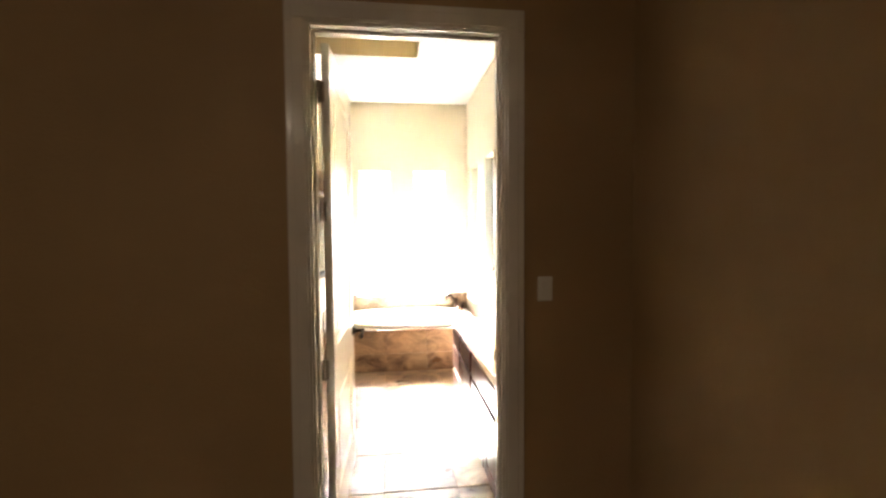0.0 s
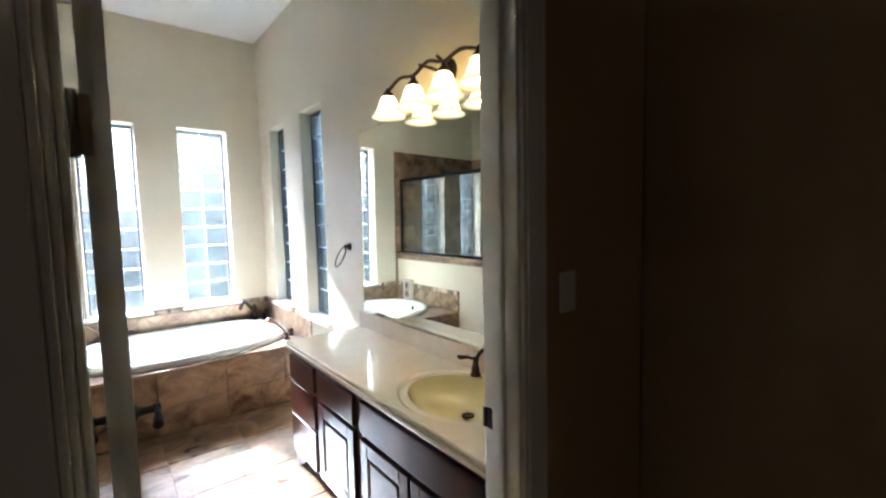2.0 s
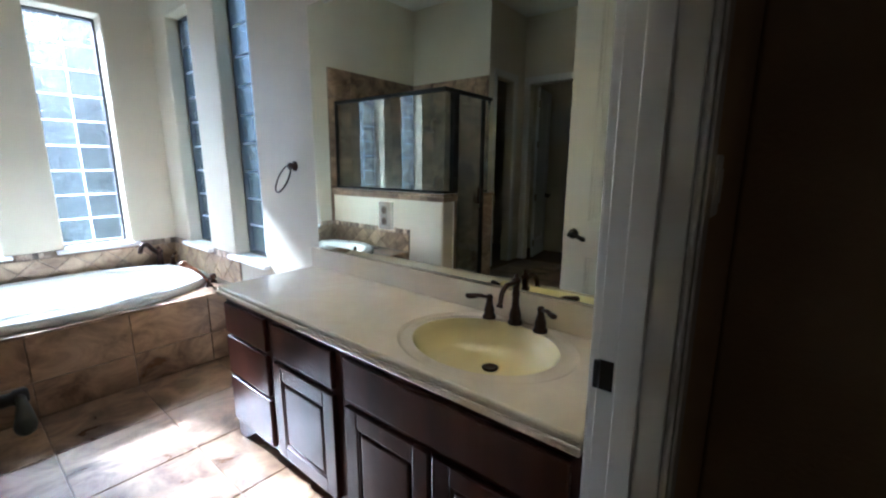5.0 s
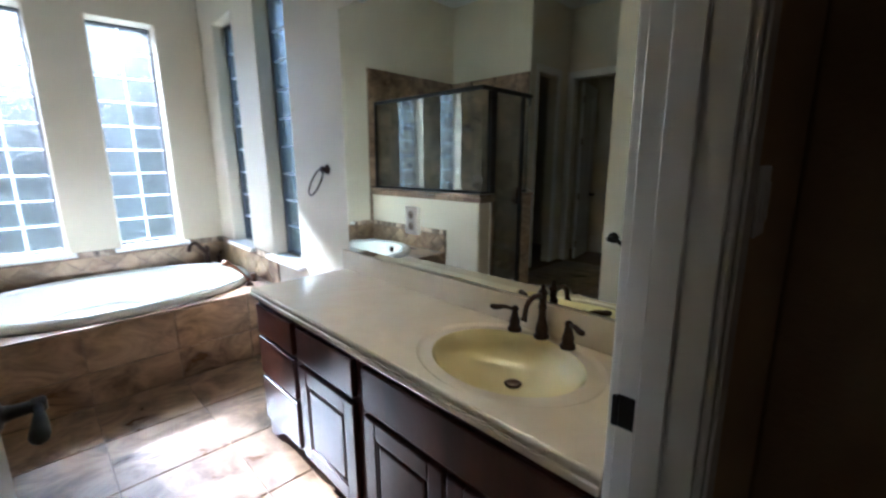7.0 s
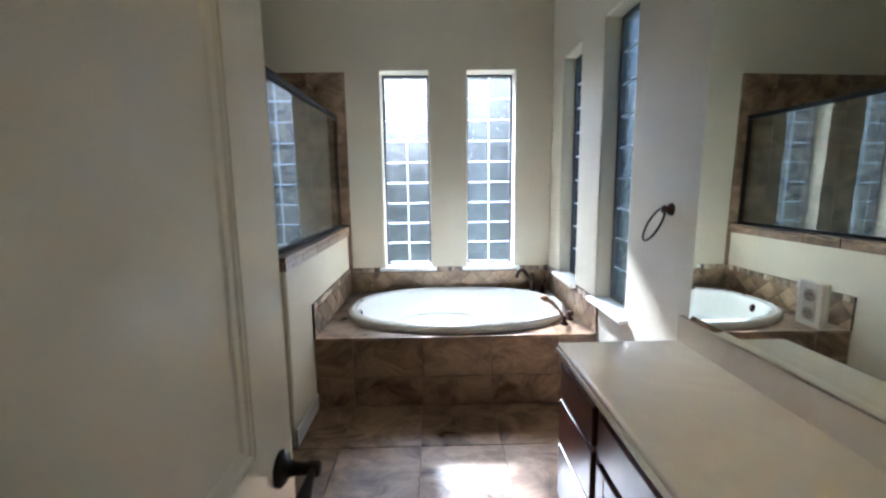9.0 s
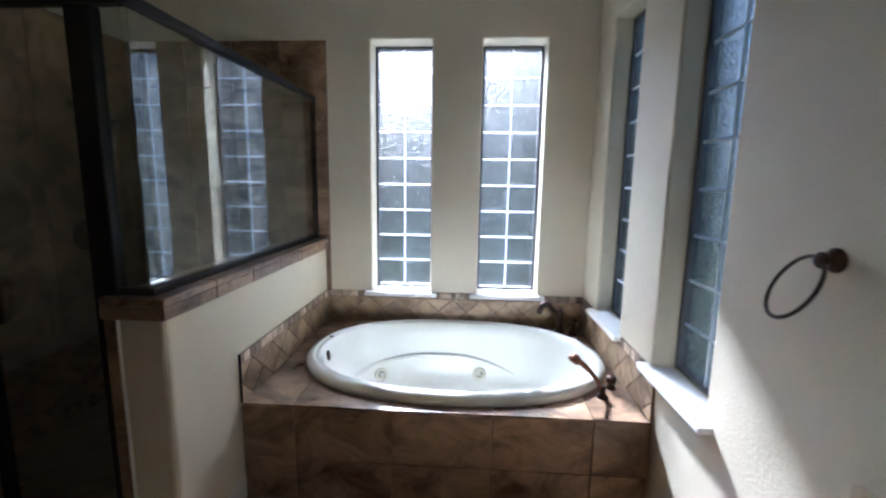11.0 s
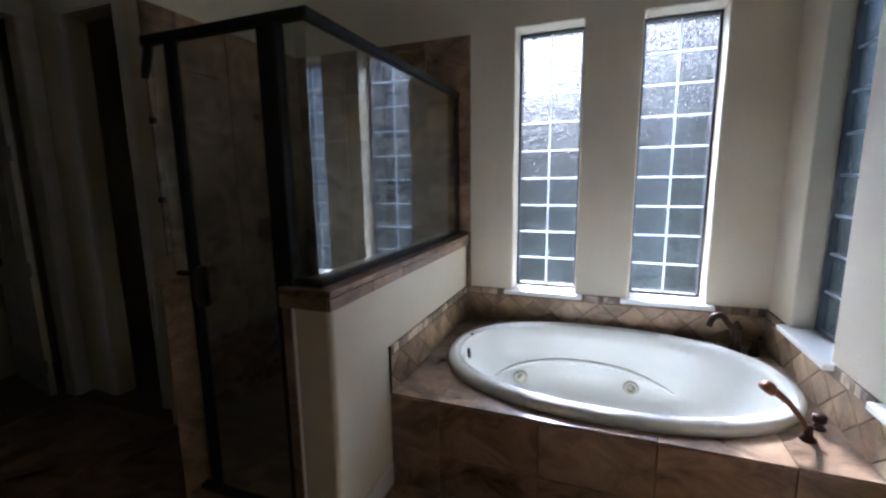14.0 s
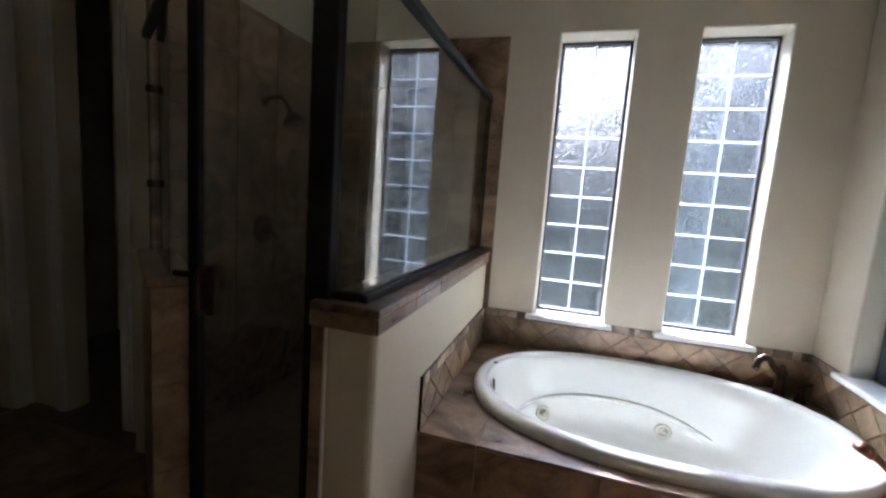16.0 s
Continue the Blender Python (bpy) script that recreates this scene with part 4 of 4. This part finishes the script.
for dy in (-0.103, 0.103):
    h = thing("faucet_handle", (1.475, 2.515 + dy, CT), "oil-rubbed bronze lever handle of the basin faucet", "faucet handle", "faucet handles")
    part("base", lathe([(0, 0), (0.025, 0), (0.025, 0.007), (0.018, 0.018), (0.02, 0.03), (0.012, 0.06), (0.011, 0.072), (0.014, 0.078), (0.009, 0.088), (0, 0.09)], 18), BRONZE, h, smooth=True)
    s = 1 if dy > 0 else -1
    part("lever", tube(smooth_path([(0, 0, 0.075), (-0.02, s * 0.03, 0.084), (-0.035, s * 0.055, 0.08), (-0.045, s * 0.075, 0.082)]), [0.006, 0.006, 0.006, 0.0062, 0.0065, 0.007, 0.0075, 0.008, 0.0085, 0.009, 0.0095, 0.0098, 0.01, 0.0102, 0.0102, 0.010, 0.009, 0.0075, 0.005], 10), BRONZE, h, smooth=True)

# mirror with a bevelled edge, and the outlet set into it
MY0, MY1, MZ0, MZ1 = 2.10, 3.722, 0.885, 2.06
vm = thing("wall_mirror", (XR, 0, 0), "large frameless rectangular wall mirror over the vanity counter", "mirror")
b = bmesh.new()
bw = 0.022
o_ = [(MY0, MZ0), (MY1, MZ0), (MY1, MZ1), (MY0, MZ1)]
i_ = [(MY0 + bw, MZ0 + bw), (MY1 - bw, MZ0 + bw), (MY1 - bw, MZ1 - bw), (MY0 + bw, MZ1 - bw)]
# it hangs a little proud at its far end and foot


def lean(y, z):
    return -(0.004 + 0.0125 * (y - MY0) + 0.008 * (MZ1 - z))


r0 = [b.verts.new((-0.0005, y, z)) for y, z in o_]
r1 = [b.verts.new((lean(y, z) + 0.002, y, z)) for y, z in o_]
r2 = [b.verts.new((lean(y, z), y, z)) for y, z in i_]
for a_, c_ in ((r0, r1), (r1, r2)):
    for k in range(4):
        b.faces.new((a_[k], a_[(k + 1) % 4], c_[(k + 1) % 4], c_[k]))
b.faces.new(r2), b.faces.new(r0[::-1])
part("glass", b, MIRROR, vm)
ol = thing("wall_outlet", (XR + lean(3.20, 1.096), 3.20, 1.096), "white and grey duplex outlet set into the mirror", "outlet")
part("plate", box(-0.010, -0.038, -0.06, 0.0, 0.038, 0.06, 0.003, 2), PLASTIC, ol)
part("gasket", box(-0.0115, -0.020, -0.044, -0.0095, 0.020, 0.044, 0.001, 1), PLATE, ol, "grey centre of the plate")
for dz in (-0.024, 0.024):
    rc = lathe([(0, 0), (0.017, 0), (0.016, 0.002), (0, 0.002)], 18)
    rc.transform(Matrix.Translation((-0.0112, 0, dz)) @ Matrix.Rotation(radians(-90), 4, "Y"))
    o = part("receptacle", rc, HINGE, ol, "grey receptacle face")
    sl = bmesh.new()
    for yy in (-0.006, 0.006):
        box(-0.0142, yy - 0.0012, dz - 0.002, -0.0125, yy + 0.0012, dz + 0.007, bm=sl)
    box(-0.0142, -0.002, dz - 0.010, -0.0125, 0.002, dz - 0.006, bm=sl)
    part("slot", sl, RECESS_SHADE, o)

# towel ring
tr = thing("towel_ring", (XR, 3.955, 1.306), "oil-rubbed bronze towel ring swung aside on its wall mount", "towel ring")
mb = lathe([(0, 0), (0.028, 0), (0.028, 0.005), (0.022, 0.008), (0.024, 0.011), (0.019, 0.015), (0.014, 0.019), (0.015, 0.025), (0.019, 0.029), (0.019, 0.035), (0.015, 0.040), (0.007, 0.043), (0, 0.0435)], 24)
mb.transform(Matrix.Rotation(radians(-90), 4, "Y"))
part("mount", mb, BRONZE, tr, smooth=True)
ru = Vector((-0.345, 0.408, -0.845)).normalized()
rw = ru.cross(Vector((1, 0, 0))).normalized()
rv = math.cos(0.35) * rw + math.sin(0.35) * ru.cross(rw)
part("ring", tube([Vector((-0.031, 0, 0)) + 0.080 * (ru + math.cos(2 * math.pi * k / 48) * ru + math.sin(2 * math.pi * k / 48) * rv) for k in range(48)], 0.0048, 8, True), BRONZE, tr, smooth=True)

# vanity light with four bell shades
vl = thing("vanity_light", (XR, 2.84, 2.2), "bronze wall light with four lit frosted bell shades", "wall light")
bp = lathe([(0, 0), (0.065, 0), (0.065, 0.008), (0.05, 0.018), (0.02, 0.024), (0.0, 0.026)], 28)
bp.transform(Matrix.Rotation(radians(-90), 4, "Y"))
part("backplate", bp, BRONZE, vl, smooth=True)
SHY = [0.35, 0.117, -0.117, -0.35]
pts = [(-0.125, 0.385, -0.032), (-0.125, 0.35, -0.028), (-0.125, 0.235, 0.008), (-0.125, 0.117, -0.008), (-0.125, 0.0, 0.024), (-0.125, -0.117, -0.008), (-0.125, -0.235, 0.008), (-0.125, -0.35, -0.028), (-0.125, -0.385, -0.032)]
part("wave_bar", tube(smooth_path(pts), 0.009, 10), BRONZE, vl, smooth=True)
for s in (-0.05, 0.05):
    part("arm", tube(smooth_path([(-0.015, s * 0.4, 0), (-0.07, s, 0.02), (-0.125, s * 1.4, 0.03)]), 0.007, 8), BRONZE, vl, smooth=True)
for y in SHY:
    cup = lathe([(0, 0.012), (0.012, 0.01), (0.014, -0.005), (0.028, -0.02), (0.03, -0.035), (0, -0.035)], 18)
    cup.transform(Matrix.Translation((-0.125, y, -0.024)))
    part("socket_cup", cup, BRONZE, vl, smooth=True)
    sd = lathe([(0.030, 0.0), (0.040, -0.012), (0.050, -0.040), (0.060, -0.068), (0.076, -0.092), (0.091, -0.105), (0.089, -0.108), (0.073, -0.095), (0.057, -0.069), (0.047, -0.040), (0.037, -0.013), (0.027, 0.0)], 32)
    sd.transform(Matrix.Translation((-0.125, y, -0.058)))
    sh_ = part("shade", sd, SHADE, vl, "lit frosted glass bell shade", True)
    bl = lathe([(0, 0), (0.012, -0.002), (0.014, -0.02), (0.026, -0.055), (0.024, -0.075), (0.012, -0.09), (0, -0.093)], 16)
    bl.transform(Matrix.Translation((-0.125, y, -0.055)))
    part("bulb", bl, BULB, sh_, "lit bulb", True)

# downlights
for x, y in ((0.65, 5.03), (-0.02, 5.06)):
    dl = thing("downlight", (x, y, ZC), "lit round recessed ceiling downlight", "downlight", "ceiling downlights")
    part("trim_ring", lathe([(0.095, -0.0005), (0.094, -0.006), (0.08, -0.008), (0.074, -0.001), (0.074, -0.0005)], 28), PLASTIC, dl, smooth=True)
    part("lens", lathe([(0, -0.003), (0.073, -0.003), (0.073, -0.0008), (0, -0.0008)], 28), CAN, dl)

# an unseen dim warm lamp, added behind the way in to light the hall
hl = thing("hall_ceiling_light", (-1.0, -1.35, 2.9), "unseen warm fill lamp added to light the hall", "ceiling light")
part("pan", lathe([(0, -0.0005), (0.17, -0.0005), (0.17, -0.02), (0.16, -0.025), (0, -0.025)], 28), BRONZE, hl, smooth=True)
part("diffuser", lathe([(0.155, -0.026), (0.15, -0.05), (0.12, -0.08), (0.06, -0.098), (0, -0.102)], 28), HALLFILL, hl, "glowing dome of the added hall lamp", True)

# baseboards
tagged(link("baseboard", box(XR - 0.014, 3.795, 0, XR - 0.0005, YT - 0.012, 0.105, 0.004), TRIM), "white painted baseboard below the side window", "baseboard", kind="structure")
tagged(link("baseboard", box(XB, YD1, 0, DX0 - 0.1, YD1 + 0.014, 0.105, 0.004), TRIM), "white painted baseboard", "baseboard", kind="structure")
tagged(link("baseboard", box(XB, YD1 + 0.02, 0, XB + 0.014, 4.0, 0.105, 0.004), TRIM), "white painted baseboard", "baseboard", kind="structure")
tagged(link("baseboard", box(1.606, -2.9, 0.005, 1.62, YD0 - 0.002, 0.11, 0.004), TRIM), "white painted baseboard in the hall", "baseboard", kind="structure")

# ---- outside ----
tagged(link("ground", box(-150, -150, -0.6, 150, 150, -0.3), GRASS), "green lawn outside the windows", "ground", kind="structure")


def hedge(m, length, height, depth, seed, n):
    """A dense clipped row of shrubs: many small leaves on stems."""
    rng = random.Random(seed)
    e = new("hedge")
    e.matrix_basis = m
    tagged(e, "dense dark green garden hedge outside the windows", "hedge")
    st_ = bmesh.new()
    for k in range(int(length / 0.6)):
        join(st_, tube([(0.3 + k * 0.6, depth / 2, 0), (0.3 + k * 0.6 + rng.uniform(-0.1, 0.1), depth / 2, height * 0.8)], [0.035, 0.012], 6))
    part("stems", st_, BARK, e)
    vs, fs = [], []
    for _ in range(n):
        x = rng.uniform(0, length)
        top = height * (0.88 + 0.14 * noise.noise(Vector((x * 0.9, seed, 0))))
        c = Vector((x, rng.uniform(0, depth), top * rng.random() ** 0.85))
        u = Vector((rng.gauss(0, 1), rng.gauss(0, 1), rng.gauss(0, 1))).normalized()
        w = u.orthogonal().normalized()
        q = rng.uniform(0.06, 0.12)
        i = len(vs)
        vs += [c - u * q, c + w * q * 0.5, c + u * q, c - w * q * 0.5]
        fs.append((i, i + 1, i + 2, i + 3))
    me = bpy.data.meshes.new("leaves")
    me.from_pydata([tuple(v) for v in vs], [], fs)
    me.materials.append(LEAF)
    ob = tagged(new("leaves", me), kind="stuff")
    ob.parent = e
    return e


hedge(pose(-8.0, 10.6, -0.3), 8.3, 3.72, 1.3, 5, 20000)
hedge(pose(0.35, 10.8, -0.3), 3.0, 5.6, 1.5, 7, 26000)
hedge(pose(8.0, 12.0, -0.3, 0, 0, -90), 14.0, 2.6, 1.0, 6, 20000)


def tree(x, y, h, r, seed, low=0.35):
    rng = random.Random(seed)
    e = thing("tree", (x, y, -0.3), "leafy green garden tree behind the house", "tree", "garden trees")
    tb_ = bmesh.new()
    join(tb_, tube([(0, 0, 0), (0.05, 0, h * 0.3), (0.0, 0.05, h * 0.6), (0.05, 0, h * 0.85)], [h * 0.028, h * 0.022, h * 0.014, h * 0.006], 8))
    for k in range(9):
        a, z = rng.uniform(0, 6.28), h * rng.uniform(0.3, 0.7)
        join(tb_, tube([(0, 0, z), (0.45 * r * math.cos(a), 0.45 * r * math.sin(a), z + 0.12 * h), (0.85 * r * math.cos(a), 0.85 * r * math.sin(a), z + 0.2 * h)], [h * 0.011, h * 0.007, h * 0.003], 6))
    part("trunk", tb_, BARK, e)
    vs, fs = [], []
    clumps = [(rng.gauss(0, 0.42) * r, rng.gauss(0, 0.42) * r, h * rng.uniform(low, 1.0), rng.uniform(0.25, 0.5) * r) for _ in range(34)]
    for cx, cy, cz, cr in clumps:
        for _ in range(110):
            p = Vector((rng.gauss(0, 1), rng.gauss(0, 1), rng.gauss(0, 0.8))).normalized() * cr * rng.uniform(0.4, 1)
            u = Vector((rng.gauss(0, 1), rng.gauss(0, 1), rng.gauss(0, 1))).normalized()
            w = u.orthogonal().normalized()
            s = rng.uniform(0.05, 0.10)
            c = Vector((cx, cy, cz)) + p
            i = len(vs)
            vs += [c - u * s, c + w * s * 0.45, c + u * s, c - w * s * 0.45]
            fs.append((i, i + 1, i + 2, i + 3))
    me = bpy.data.meshes.new("crown")
    me.from_pydata([tuple(v) for v in vs], [], fs)
    me.materials.append(LEAF)
    ob = tagged(new("crown", me), kind="stuff")
    ob.parent = e
    return e


for k, (x, y, h, r) in enumerate(((2.9, 13.6, 6.2, 1.6), (6.2, 13.5, 5.5, 1.8), (10.4, 9.4, 5.6, 1.9), (10.8, 5.6, 5.0, 1.9), (-4.8, 13.0, 4.2, 1.6))):
    tree(x, y, h, r, 11 + k)

# ---- floor tiles ----
fx = 0.41 - 8 * TS
shared = {}
for i in range(12):
    for j in range(10):
        a0, a1 = max(fx + i * TS, XB + 0.0), min(fx + (i + 1) * TS, XR)
        b1_ = YT - j * TS
        b0_ = max(b1_ - TS, YD1 - 0.14)
        if a1 - a0 < 0.02 or b1_ - b0_ < 0.02:
            continue
        key = (round(a1 - a0, 3), round(b1_ - b0_, 3))
        if key not in shared:
            ob = part("tile", box(0.0025, 0.0025, -0.008, key[0] - 0.0025, key[1] - 0.0025, 0.0, 0.002, 1), TILE, floor)
            shared[key] = ob.data
        else:
            ob = new("tile", shared[key])
            ob.parent = floor
        ob.location = (a0, b0_, 0)
